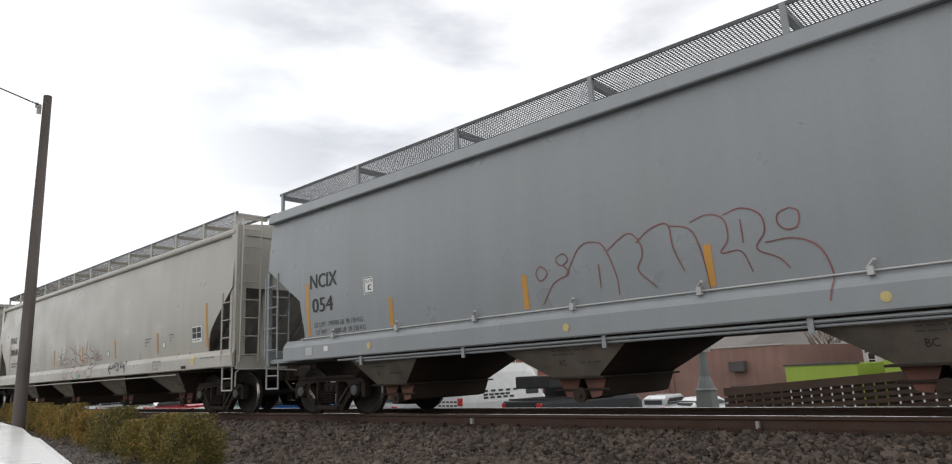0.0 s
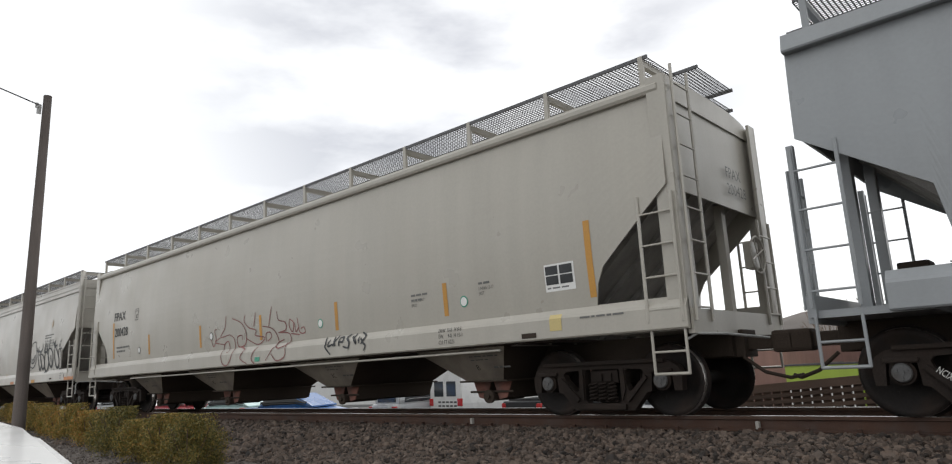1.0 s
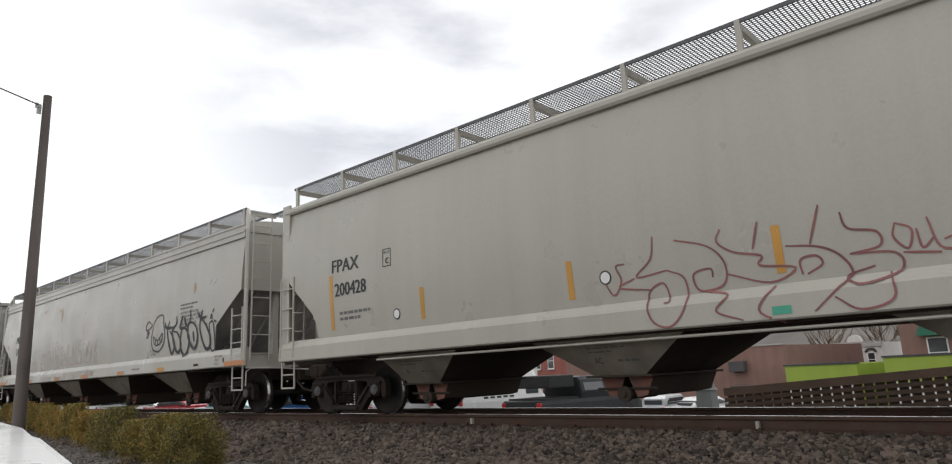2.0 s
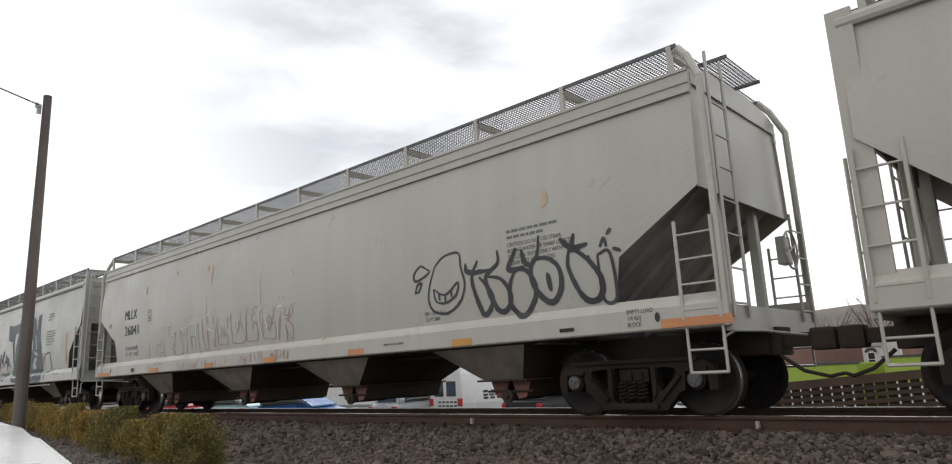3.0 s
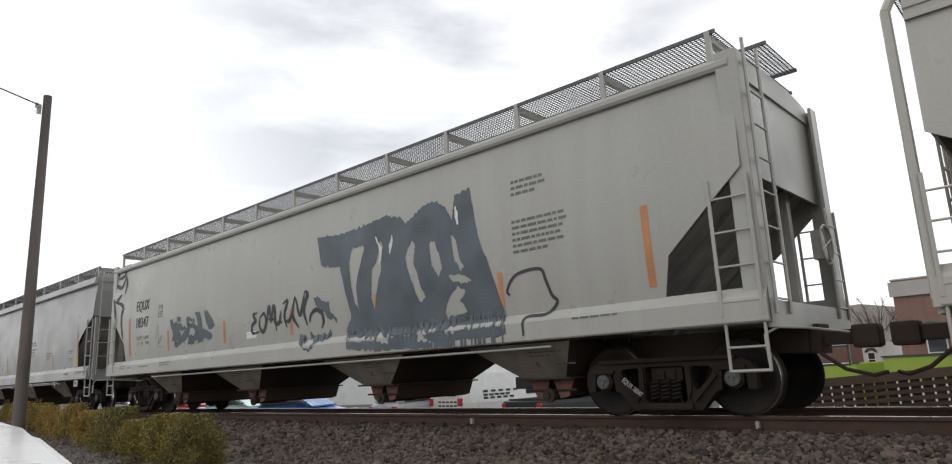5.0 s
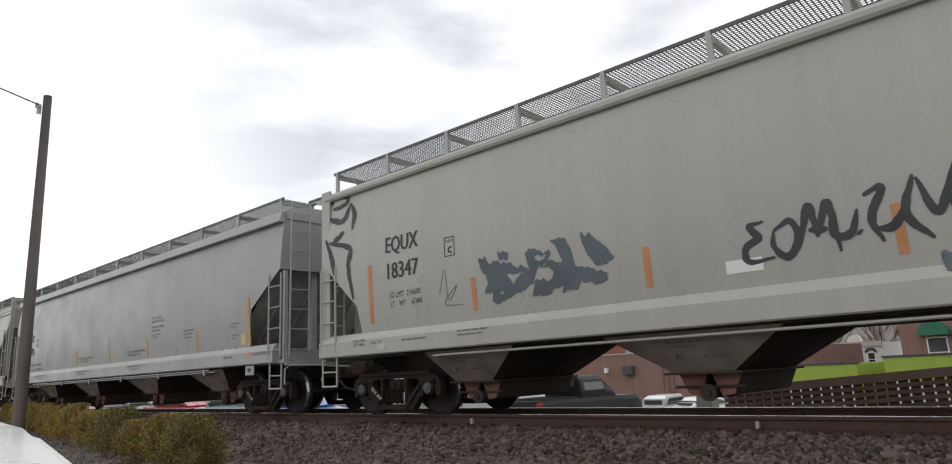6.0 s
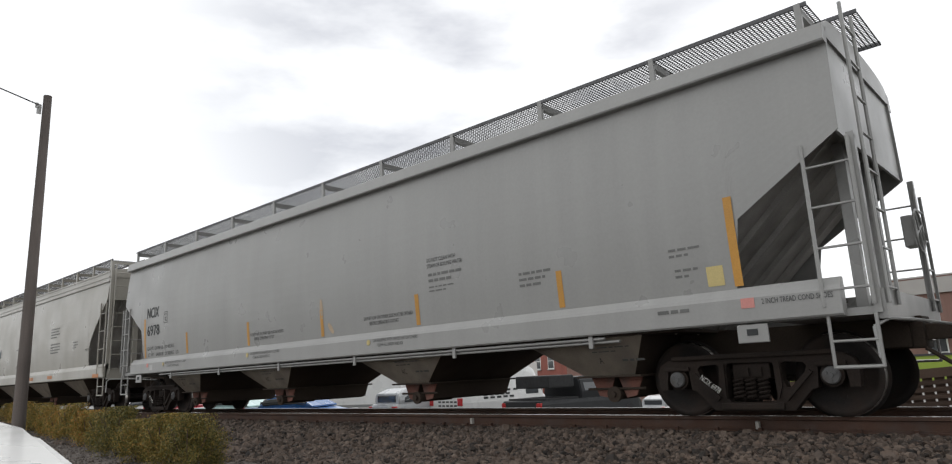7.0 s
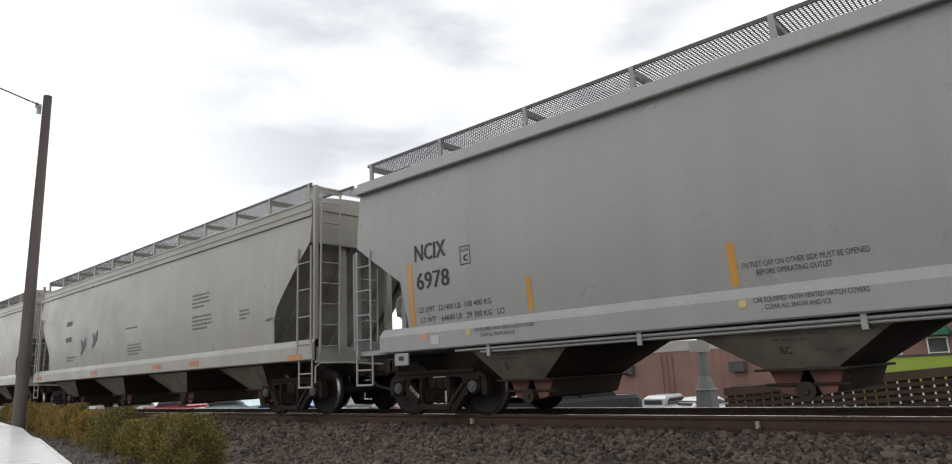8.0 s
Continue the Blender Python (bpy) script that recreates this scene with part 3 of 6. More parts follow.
    # ladders and stirrups at the corners
    for s in (-1, 1):
        for en in (-1, 1):
            bm = bmesh.new()
            x = en * half
            if style["corner"] == "plate":
                box(bm, *sorted((x, x - en * 0.26)), *sorted((s * 1.50, s * 1.55)), SILL_LOW, EAVE + 0.2, 0.01)
                box(bm, *sorted((x - en * 0.003, x - en * 0.045)), *sorted((s * 1.30, s * 1.497)), SILL_LOW + 0.002, EAVE + 0.197)
                part("corner_post", bm, p, car)
            elif style["corner"] == "tube":
                pipe(bm, [(x, s * 1.56, SILL_LOW), (x, s * 1.54, 4.10), (x - en * 0.16, s * 1.44, 4.46), (x - en * 0.3, s * 1.38, 4.64)], 0.05, 8)
                part("corner_post", bm, p, car)
            else:
                box(bm, *sorted((x, x - en * 0.07)), *sorted((s * 1.46, s * 1.54)), SILL_LOW, zc - 0.05 if style["corner"] == "open_low" else EAVE + 0.45)
                part("corner_post", bm, p, car)
            top = zc - 0.1
            bm = ladder(bmesh.new(), (x - en * 0.05, s * 1.60, 1.15), (x - en * 0.05, s * 1.60, top if style["corner"] != "tube" else 2.35), (-en * 0.46, 0, 0), 4)
            part("side_ladder", bm, p, car)
            bm = ladder(bmesh.new(), (x + en * 0.05, s * 1.45, 1.15), (x + en * 0.05, s * 1.42, 4.45 if en * s < 0 else 2.7), (0, -s * 0.46, 0), 8 if en * s < 0 else 4)
            part("end_ladder", bm, p, car)
            st = shared_part("stirrup", "stirrup", stirrup_mesh, p, car, "bent steel sill step", pose(x - (0.5 if en > 0 else -0.06), s * 1.56, SILL_LOW))
            shared_part("tread_bar", "tread_bar", step_mesh, p, st)
    # hopper bays; the near-black of funnels and gates has the shade painted in
    far_x, mid_x = style.get("bays_x", (6.2 * half / 9.7, 2.2 * half / 9.7))
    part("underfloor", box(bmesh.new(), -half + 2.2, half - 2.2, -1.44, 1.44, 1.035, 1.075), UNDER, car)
    for x, left, right in ((-far_x, 0.75, 1.15), (-mid_x, 1.15, 1.15), (mid_x, 1.15, 1.15), (far_x, 1.15, 0.75)):
        bk = (round(left, 2), round(right, 2))
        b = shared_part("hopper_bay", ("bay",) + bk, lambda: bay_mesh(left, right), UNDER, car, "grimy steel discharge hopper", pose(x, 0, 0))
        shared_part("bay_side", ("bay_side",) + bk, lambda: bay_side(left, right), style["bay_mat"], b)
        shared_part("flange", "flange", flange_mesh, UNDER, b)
        # gate body near-black for deep shade; only the near plates show its rust
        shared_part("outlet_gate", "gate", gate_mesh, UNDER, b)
        shared_part("gate_plate", "plate_a", lambda: chute(bmesh.new(), -1, -0.90, -0.884, -0.01), GATE, b, "rust-red gate plate")
        shared_part("gate_plate", "plate_b", lambda: chute(bmesh.new(), 1, -0.90, -0.884, -0.01), GATE, b, "rust-red gate plate")
        shared_part("outlet_cap", "cap", cap_mesh, UNDER, b)
    # underframe pipe with clips
    bm = bmesh.new()
    inner = style["eave"] == "ribbed"
    pipe(bm, [(-half + 3.0, -0.8 if inner else -1.50, 0.97), (half - 3.0, -0.8 if inner else -1.50, 0.97)], 0.03 if inner else 0.02)
    if style["pipes"] > 1:
        pipe(bm, [(-half + 2.5, -1.53, 1.015), (half - 3.2, -1.53, 1.015)], 0.022)
        for k in range(6):
            x = -half + 3.2 + (2 * half - 6.6) * k / 5
            box(bm, x - 0.03, x + 0.03, -1.565, -1.54, 0.90, 1.06)
    part("brake_pipe", bm, UNDER if inner else p, car)
    part("air_reservoir", disc(bmesh.new(), (-half + 0.95, -0.15, 1.34), (0, 1, 0), 0.19, 0.9, 18), p, car)
    part("brake_valve", box(bmesh.new(), -half + 0.5, -half + 0.85, 0.45, 0.85, 1.13, 1.75, 0.03), UNDER, car)
    part("brake_rod", rod(bmesh.new(), (half - 1.9, 0.1, 1.32), (half - 0.7, 0.1, 1.32), 0.03), UNDER, car)
    bm = bmesh.new()
    ang = [2 * math.pi * i / 16 for i in range(17)]
    pipe(bm, [(half + 0.08, 0.75 + 0.27 * math.cos(a), 2.15 + 0.27 * math.sin(a)) for a in ang], 0.016, 5)
    for a in ang[:16:4]:
        rod(bm, (half + 0.08, 0.75, 2.15), (half + 0.08, 0.75 + 0.27 * math.cos(a + 0.4), 2.15 + 0.27 * math.sin(a + 0.4)), 0.012, 5)
    box(bm, half - 0.08, half + 0.05, 0.62, 0.88, 1.95, 2.35, 0.02)
    part("brake_wheel", bm, p, car, "spoked hand brake wheel")
    for x in (-half + 1.56, half - 1.56):
        WHEELS.extend(truck_under(car, x))
    CARS.append((car, centre))
    return car


OPEN = dict(eave="boxed", cut=(3.0, 1.30, 2.15), inset=0.12, sill_inset=0.75, corner="open_low", posts=8, bays=4, pipes=2, cell=0.05, bay_mat=BAYSIDE)
PLATE = dict(eave="round", bays_x=(6.08, 2.25), cut=(2.85, 1.12, 1.85), inset=0.10, sill_inset=0.0, corner="plate", posts=13, bays=4, pipes=1, cell=0.055, bay_mat=BAYSIDE)
RIBBED = dict(eave="ribbed", bays_x=(5.95, 2.0), cut=(2.75, 1.30, 1.95), inset=0.15, sill_inset=0.0, corner="tube", posts=12, bays=4, pipes=1, cell=0.055, bay_mat=BAYSIDE)

car_a = hopper_car("blue-grey covered hopper car with outline graffiti, rolling on the track", -12.53, 9.60, "blue_grey", OPEN)
car_b = hopper_car("beige covered hopper car with red and black tags, rolling", -33.46, 9.80, "beige", PLATE)
car_c = hopper_car("weathered pale grey covered hopper with black graffiti and rust stains", -54.42, 9.75, "pale_grey", RIBBED)
car_d = hopper_car("warm grey covered hopper with large slate graffiti, rolling", -75.09, 9.56, "warm_grey", PLATE)
car_e = hopper_car("plain cool grey covered hopper with stencilled notices, rolling", -95.57, 9.58, "cool_grey", dict(OPEN, deck=4.55, posts=11))
car_f = hopper_car("dull tan covered hopper with ribbed eaves and rusty sills", -114.35, 8.75, "dull_tan", dict(RIBBED, cut=(3.40, 1.30, 2.05), corner="post"))
hopper_car("pale grey covered hopper car far down the train", -134.80, 9.60, "pale_grey", RIBBED)
# this last car never comes into view; added only for its shading
hopper_car("warm grey covered hopper car at the end of view", -155.40, 9.70, "warm_grey", PLATE)


# ---- lettering, reflectors and graffiti on the cars ----
TAG_A = [
    [(-2.34,2.03),(-2.27,2.05),(-2.18,1.95),(-2.3,1.86),(-2.38,1.95),(-2.34,2.03)],
    [(-2.0,2.14),(-1.88,2.17),(-1.82,2.08),(-1.93,2.02),(-2.01,2.08),(-2.0,2.14)],
    [(-1.91,2.03),(-1.82,1.9),(-2.08,1.81),(-2.3,1.55)],
    [(-1.87,1.88),(-1.6,2.22),(-1.32,2.23),(-1.2,2.1),(-1.09,1.78),(-1.08,1.55)],
    [(-1.34,1.96),(-1.34,1.66)],
    [(-1.2,2.1),(-0.88,2.27),(-0.72,2.16),(-0.69,1.98),(-0.77,1.81),(-0.54,1.58)],
    [(-0.76,2.14),(-0.55,2.27),(-0.31,2.29),(-0.27,2.01),(-0.16,1.72)],
    [(-0.31,2.27),(-0.03,2.18),(0.08,1.89),(0.13,1.45)],
    [(-0.02,2.26),(0.2,2.31),(0.39,2.22),(0.41,2.0),(0.31,1.86),(0.54,1.85),(0.64,1.61)],
    [(0.39,2.27),(0.6,2.31),(0.8,2.21),(0.83,2.02),(0.72,1.85),(0.94,1.72),(1.04,1.6)],
    [(0.58,2.19),(0.58,1.93)],
    [(1.12,2.22),(1.21,2.16),(1.18,2.02),(1.06,2.0),(0.98,2.08),(1.0,2.18),(1.12,2.22)],
    [(0.82,1.9),(1.13,1.9),(1.36,1.77),(1.45,1.49),(1.4,1.21)],
]
TAG_B = [
    [(-1.32,2.18),(-1.38,1.92),(-1.6,1.73),(-1.18,1.76)],
    [(-1.18,1.76),(-0.97,1.64),(-0.97,1.32),(-1.18,1.09),(-1.42,1.19),(-1.46,1.51),(-1.25,1.62),(-1.18,1.41),(-1.25,1.38)],
    [(-1.04,2.09),(-0.64,1.96),(-0.46,1.75),(-0.5,1.52),(-0.79,1.48),(-0.85,1.67),(-0.64,1.71),(-0.62,1.61)],
    [(-0.46,2.12),(-0.52,1.99),(-0.34,1.85),(-0.04,1.77),(-0.07,1.67),(0.3,1.6),(0.02,1.48),(-0.46,1.63)],
    [(-0.79,1.48),(-0.46,1.4),(-0.6,1.22),(-0.3,1.09)],
    [(-0.03,2.13),(-0.12,1.85)],
    [(0.62,2.19),(0.48,1.81)],
    [(0.23,1.83),(0.54,1.78),(0.74,1.67),(0.84,1.48),(0.68,1.32),(0.45,1.12)],
    [(0.41,1.52),(0.57,1.6),(0.52,1.69),(0.36,1.67),(0.36,1.52)],
    [(0.81,2.08),(0.86,1.91),(1.11,1.84),(1.12,1.7),(0.84,1.66)],
    [(0.84,1.66),(1.24,1.62),(1.27,1.45),(0.93,1.35),(0.79,1.45),(1.05,1.52)],
    [(1.18,1.45),(1.18,1.18),(0.88,1.1),(0.66,1.25)],
    [(0.07,1.44),(-0.12,1.19),(0.11,1.03)],
]
TAG_B2 = [
    [(1.28,1.89),(1.25,1.76),(1.36,1.64),(1.41,1.81),(1.28,1.89)],
    [(1.45,1.81),(1.48,1.63),(1.59,1.72)],
    [(1.55,1.9),(1.62,1.62),(1.8,1.6),(1.77,1.7),(1.66,1.68)],
    [(1.31,1.61),(1.62,1.57)],
    [(-2.12,1.84),(-1.96,1.55),(-1.82,1.71),(-1.88,1.89),(-1.75,1.91)],
    [(-1.63,1.72),(-1.86,1.63),(-1.42,1.56)],
]
TAG_B3 = [
    [(2.52,1.46),(2.59,1.33),(2.56,1.27),(2.73,1.12)],
    [(2.7,1.4),(2.66,1.28),(2.8,1.31)],
    [(2.8,1.45),(2.88,1.27)],
    [(2.93,1.46),(2.81,1.27)],
    [(2.99,1.41),(3.0,1.26)],
    [(2.98,1.42),(3.09,1.42),(3.11,1.34),(3.0,1.34)],
    [(3.3,1.46),(3.2,1.41),(3.3,1.33),(3.27,1.22),(3.12,1.25)],
    [(3.38,1.43),(3.38,1.38)],
    [(3.46,1.46),(3.43,1.37),(3.5,1.28),(3.48,1.37)],
    [(3.57,1.4),(3.59,1.28)],
    [(3.64,1.37),(3.68,1.31),(3.64,1.26)],
    [(3.61,1.47),(3.75,1.4),(3.7,1.29),(3.77,1.23),(3.72,1.14)],
]
TAG_C = [
    [(5.73,2.29), (5.79,2.15), (6.22,2.13)],
    [(5.99,2.3), (5.85,2.05), (5.94,1.7), (6.06,1.51), (6.22,1.64), (6.21,1.82), (6.0,2.06)],
    [(6.4,2.39), (6.39,2.21), (6.14,2.05), (6.18,1.82), (6.31,1.57), (6.47,1.53), (6.59,1.71), (6.44,1.97), (6.14,2.05)],
    [(6.76,2.37), (6.59,2.09), (6.89,2.09)],
    [(6.72,2.07), (6.6,1.89), (6.58,1.6), (6.8,1.43), (7.0,1.61), (7.06,1.82), (6.91,2.04), (6.72,2.07)],
    [(6.86,2.34), (6.9,2.16), (7.04,2.08)],
    [(7.19,2.48), (7.14,2.23), (7.01,2.08), (7.01,1.86), (7.16,1.64), (7.35,1.57), (7.5,1.76), (7.48,2.01), (7.3,2.15), (7.09,2.18)],
    [(7.28,1.96), (7.32,1.71)],
    [(7.78,2.41), (7.74,2.23), (7.99,2.24)],
    [(7.54,2.38), (7.64,2.28), (7.74,2.23)],
    [(7.69,2.24), (7.64,2.01), (7.74,1.73), (7.9,1.53), (8.09,1.55), (8.15,1.75), (8.03,1.97), (7.81,2.17), (7.68,2.19)],
]
TAG_C2 = [
    [(8.12,2.08),(8.14,1.53),(8.34,1.53),(8.31,2.08),(8.12,2.08)],
    [(8.17,2.17),(8.24,2.27),(8.27,2.16)],
    [(8.29,2.31),(8.36,2.38)],
    [(8.0,2.08),(7.93,2.05)],
    [(8.36,2.13),(8.48,2.08)],
]
TAG_C3 = [
    [(-5.72,1.52),(-5.58,1.56),(-5.53,1.77),(-5.32,1.71),(-5.28,1.87)],
    [(-5.18,1.8),(-5.14,1.59),(-5.34,1.55),(-5.35,1.39)],
    [(-5.14,1.59),(-5.06,1.38)],
    [(-4.72,2.25),(-4.82,1.92),(-4.61,1.93),(-4.43,2.0),(-4.55,1.63),(-4.47,1.48),(-4.03,1.52),(-4.19,2.0),(-3.97,1.89),(-3.93,2.05)],
    [(-3.74,2.1),(-3.81,1.93),(-3.82,1.64),(-3.82,1.35)],
    [(-3.55,1.7),(-3.63,1.82),(-3.39,1.81),(-3.34,1.5)],
    [(-3.63,1.82),(-3.53,1.55)],
    [(-3.2,2.13),(-3.22,1.97),(-3.19,1.69),(-3.12,1.41)],
    [(-2.99,2.21),(-2.99,1.94),(-2.9,1.61),(-2.82,1.5),(-2.65,1.53)],
    [(-2.65,1.53),(-2.71,1.71),(-2.79,1.91),(-2.66,1.81)],
    [(-2.35,2.0),(-2.39,1.57),(-2.52,1.7)],
    [(-2.45,2.24),(-2.42,2.12),(-2.44,2.01)],
    [(-2.18,2.18),(-2.27,1.95),(-2.23,1.72),(-2.18,1.59),(-1.81,1.58),(-1.83,1.81),(-1.96,1.74),(-1.92,1.94)],
    [(-2.08,1.7),(-2.04,1.95)],
    [(-1.77,2.16),(-1.77,1.96),(-1.82,1.91)],
    [(-1.81,1.58),(-1.78,1.49)],
    [(-2.71,2.19),(-2.71,2.07)],
    [(-6.06,1.63),(-6.02,1.43)],
]
TAG_C4 = [
    [(-1.6,2.22),(-1.62,1.99),(-1.58,1.74),(-1.53,1.57),(-1.04,1.59),(-1.15,1.93),(-1.28,2.02)],
    [(-1.22,2.23),(-1.19,2.02),(-1.3,1.87),(-1.33,1.75)],
    [(-0.89,2.28),(-0.95,1.97),(-0.95,1.71),(-0.93,1.58),(-0.49,1.59),(-0.51,1.87),(-0.57,1.94),(-0.66,1.89),(-0.7,1.8)],
    [(-0.65,2.25),(-0.64,2.11),(-0.71,2.1),(-0.7,1.9)],
    [(-0.28,2.14),(-0.27,1.85),(-0.25,1.67),(-0.21,1.59),(0.21,1.57),(0.23,1.77),(0.18,1.87),(0.08,1.84),(-0.04,1.74),(-0.06,1.93),(-0.04,2.02),(0.07,1.98),(0.07,1.83),(-0.04,1.93)],
    [(0.2,2.18),(0.16,1.98),(0.14,1.93)],
    [(0.46,2.07),(0.41,1.85),(0.34,1.52)],
    [(0.6,1.79),(0.64,1.67),(0.65,1.46)],
    [(0.6,1.79),(0.69,1.63),(0.84,1.5),(0.88,1.68),(0.83,1.81),(0.63,1.89),(0.74,1.92),(0.87,1.98),(0.88,2.11),(0.81,2.2)],
    [(0.6,2.12),(0.61,1.99),(0.72,1.97),(0.8,2.02)],
    [(0.78,2.11),(0.76,2.0)],
]
TAG_C5 = [
    [(-4.83,2.22),(-4.96,1.99),(-4.86,1.9),(-4.61,1.94),(-4.48,1.93)],
    [(-3.81,2.1),(-3.87,1.93)],
    [(-3.72,2.13),(-3.35,2.12),(-3.33,1.82)],
    [(-3.04,2.2),(-3.05,1.95),(-2.99,1.7),(-2.91,1.54)],
    [(-3.03,2.22),(-2.8,2.26),(-2.57,2.25),(-2.56,2.11)],
    [(-2.77,1.98),(-2.7,2.05)],
    [(-2.78,1.97),(-2.4,1.88)],
    [(-2.29,2.18),(-2.34,2.03),(-2.28,1.91)],
    [(-1.67,2.21),(-1.67,2.03)],
    [(-1.01,2.25),(-1.0,1.92),(-0.97,1.6)],
    [(-1.44,2.07),(-1.28,1.97),(-1.41,1.8),(-1.44,2.07)],
    [(-0.2,2.23),(-0.37,2.17),(-0.4,2.03),(-0.35,1.78),(-0.31,1.6)],
    [(-0.15,1.91),(-0.07,1.83),(-0.13,1.77)],
    [(0.37,2.0),(0.32,1.75),(0.31,1.5)],
    [(0.5,2.17),(0.37,2.17),(0.35,2.12)],
    [(-4.01,2.04),(-3.98,1.95)],
    [(0.54,2.1),(0.56,2.06)],
]
TAG_C6 = [
    [(-1.17,1.08),(-1.06,1.26),(-1.0,1.22),(-1.05,1.08)],
    [(-0.97,1.23),(-0.91,1.08),(-0.9,1.23),(-0.84,1.1),(-0.8,1.25)],
    [(-0.72,1.24),(-0.64,1.28),(-0.71,1.12),(-0.61,1.17)],
    [(-0.5,1.31),(-0.48,1.14)],
    [(-0.36,1.09),(-0.35,1.29),(-0.26,1.3),(-0.28,1.21),(-0.34,1.19)],
    [(-0.19,1.32),(-0.21,1.1),(-0.24,1.15)],
    [(-0.21,1.1),(-0.16,1.16)],
    [(0.32,1.14),(0.33,1.3),(0.41,1.32),(0.39,1.24),(0.43,1.18),(0.36,1.12),(0.33,1.24)],
    [(0.55,1.3),(0.52,1.17),(0.49,1.18)],
    [(0.6,1.16),(0.65,1.29),(0.67,1.23),(0.62,1.21),(0.69,1.14),(0.64,1.13)],
    [(0.76,1.27),(0.77,1.14),(0.81,1.29)],
]
TAG_C7 = [
    [(-2.91,1.27),(-2.88,1.12)],
    [(-2.76,1.13),(-2.69,1.25),(-2.61,1.1)],
    [(-2.73,1.17),(-2.63,1.17)],
    [(-2.29,1.11),(-2.24,1.21),(-2.17,1.1)],
    [(-2.01,1.16),(-1.98,1.05),(-1.93,1.19)],
    [(-4.24,1.13),(-4.19,1.27),(-4.1,1.1),(-4.07,1.24)],
    [(-3.94,1.17),(-3.87,1.23),(-3.83,1.14),(-3.93,1.1),(-3.94,1.17)],
    [(-3.56,1.24),(-3.65,1.17),(-3.59,1.09)],
    [(-3.51,1.08),(-3.45,1.24)],
    [(-3.4,1.1),(-3.37,1.23),(-3.28,1.11),(-3.25,1.24)],
    [(-3.09,1.11),(-3.21,1.1),(-3.18,1.24),(-3.08,1.25)],
    [(-3.18,1.17),(-3.1,1.17)],
    [(0.14,1.18),(0.2,1.27),(0.23,1.19),(0.15,1.24),(0.25,1.24)],
    [(-5.98,1.22),(-5.81,1.26)],
    [(-5.56,1.25),(-5.45,1.29)],
    [(-5.26,1.27),(-5.11,1.29)],
]
DOTS_C = [(-5.69,2.07),(-5.26,2.12),(-3.9,2.24),(-3.6,2.28),(-3.78,2.26),(-2.34,2.33),(-0.54,2.24),(-0.47,2.23),(0.55,2.33),(0.39,2.35),(0.96,2.17),(-3.2,2.33),(-6.06,1.76),(-5.05,2.15)]
TAG_D1 = [
    [(-9.6,3.89),(-9.68,4.03),(-9.16,3.97),(-9.21,3.82),(-9.59,3.79)],
    [(-9.02,3.81),(-8.89,3.57),(-8.93,3.3)],
    [(-9.02,3.81),(-9.26,3.51),(-9.78,3.66)],
    [(-9.75,3.23),(-9.53,2.85),(-9.45,2.53)],
    [(-9.18,3.3),(-9.55,3.11)],
    [(-9.62,3.15),(-8.98,2.96),(-9.02,2.66),(-8.89,2.05)],
]
LOOPS_C = [
    [(4.84,2.33), (4.71,2.38), (4.55,2.27), (4.58,2.16), (4.78,2.2), (4.92,2.27), (4.84,2.33)],
    [(4.55,1.97), (4.62,2.09), (4.72,2.11), (4.65,2.0), (4.55,1.97)],
    [(5.05,2.33), (5.27,2.46), (5.59,2.47), (5.63,2.27), (5.69,2.01), (5.63,1.83), (5.49,1.69), (5.24,1.6), (4.96,1.66), (4.86,1.83), (4.91,2.05), (5.05,2.33)],
    [(4.99,1.99), (5.24,1.88), (5.54,2.03), (5.48,1.85), (5.22,1.76), (5.03,1.81), (4.99,1.99)],
    [(5.1,1.91), (5.12,1.8)],
    [(5.24,1.88), (5.24,1.76)],
    [(5.39,1.93), (5.39,1.82)],
]
BLOCK_D = [
    [(1.07,3.32), (1.4,3.31), (1.85,3.27), (2.47,3.3), (2.83,3.34), (3.17,3.37), (3.52,3.28), (3.71,3.13), (3.91,3.25), (4.15,3.36), (4.36,3.39), (4.57,3.3), (4.74,3.12), (4.81,3.0), (4.84,3.11), (4.87,3.39), (5.01,3.39), (5.1,3.44), (5.2,3.4), (5.28,3.09), (5.37,2.64), (5.53,2.29), (5.64,1.96), (5.74,1.64), (5.79,1.48), (5.88,1.05), (5.0,1.06), (3.83,1.1), (2.73,1.13), (2.06,1.19), (1.97,1.57), (2.14,1.75), (2.04,2.07), (1.85,2.66), (1.24,2.76), (1.18,3.0)],
]
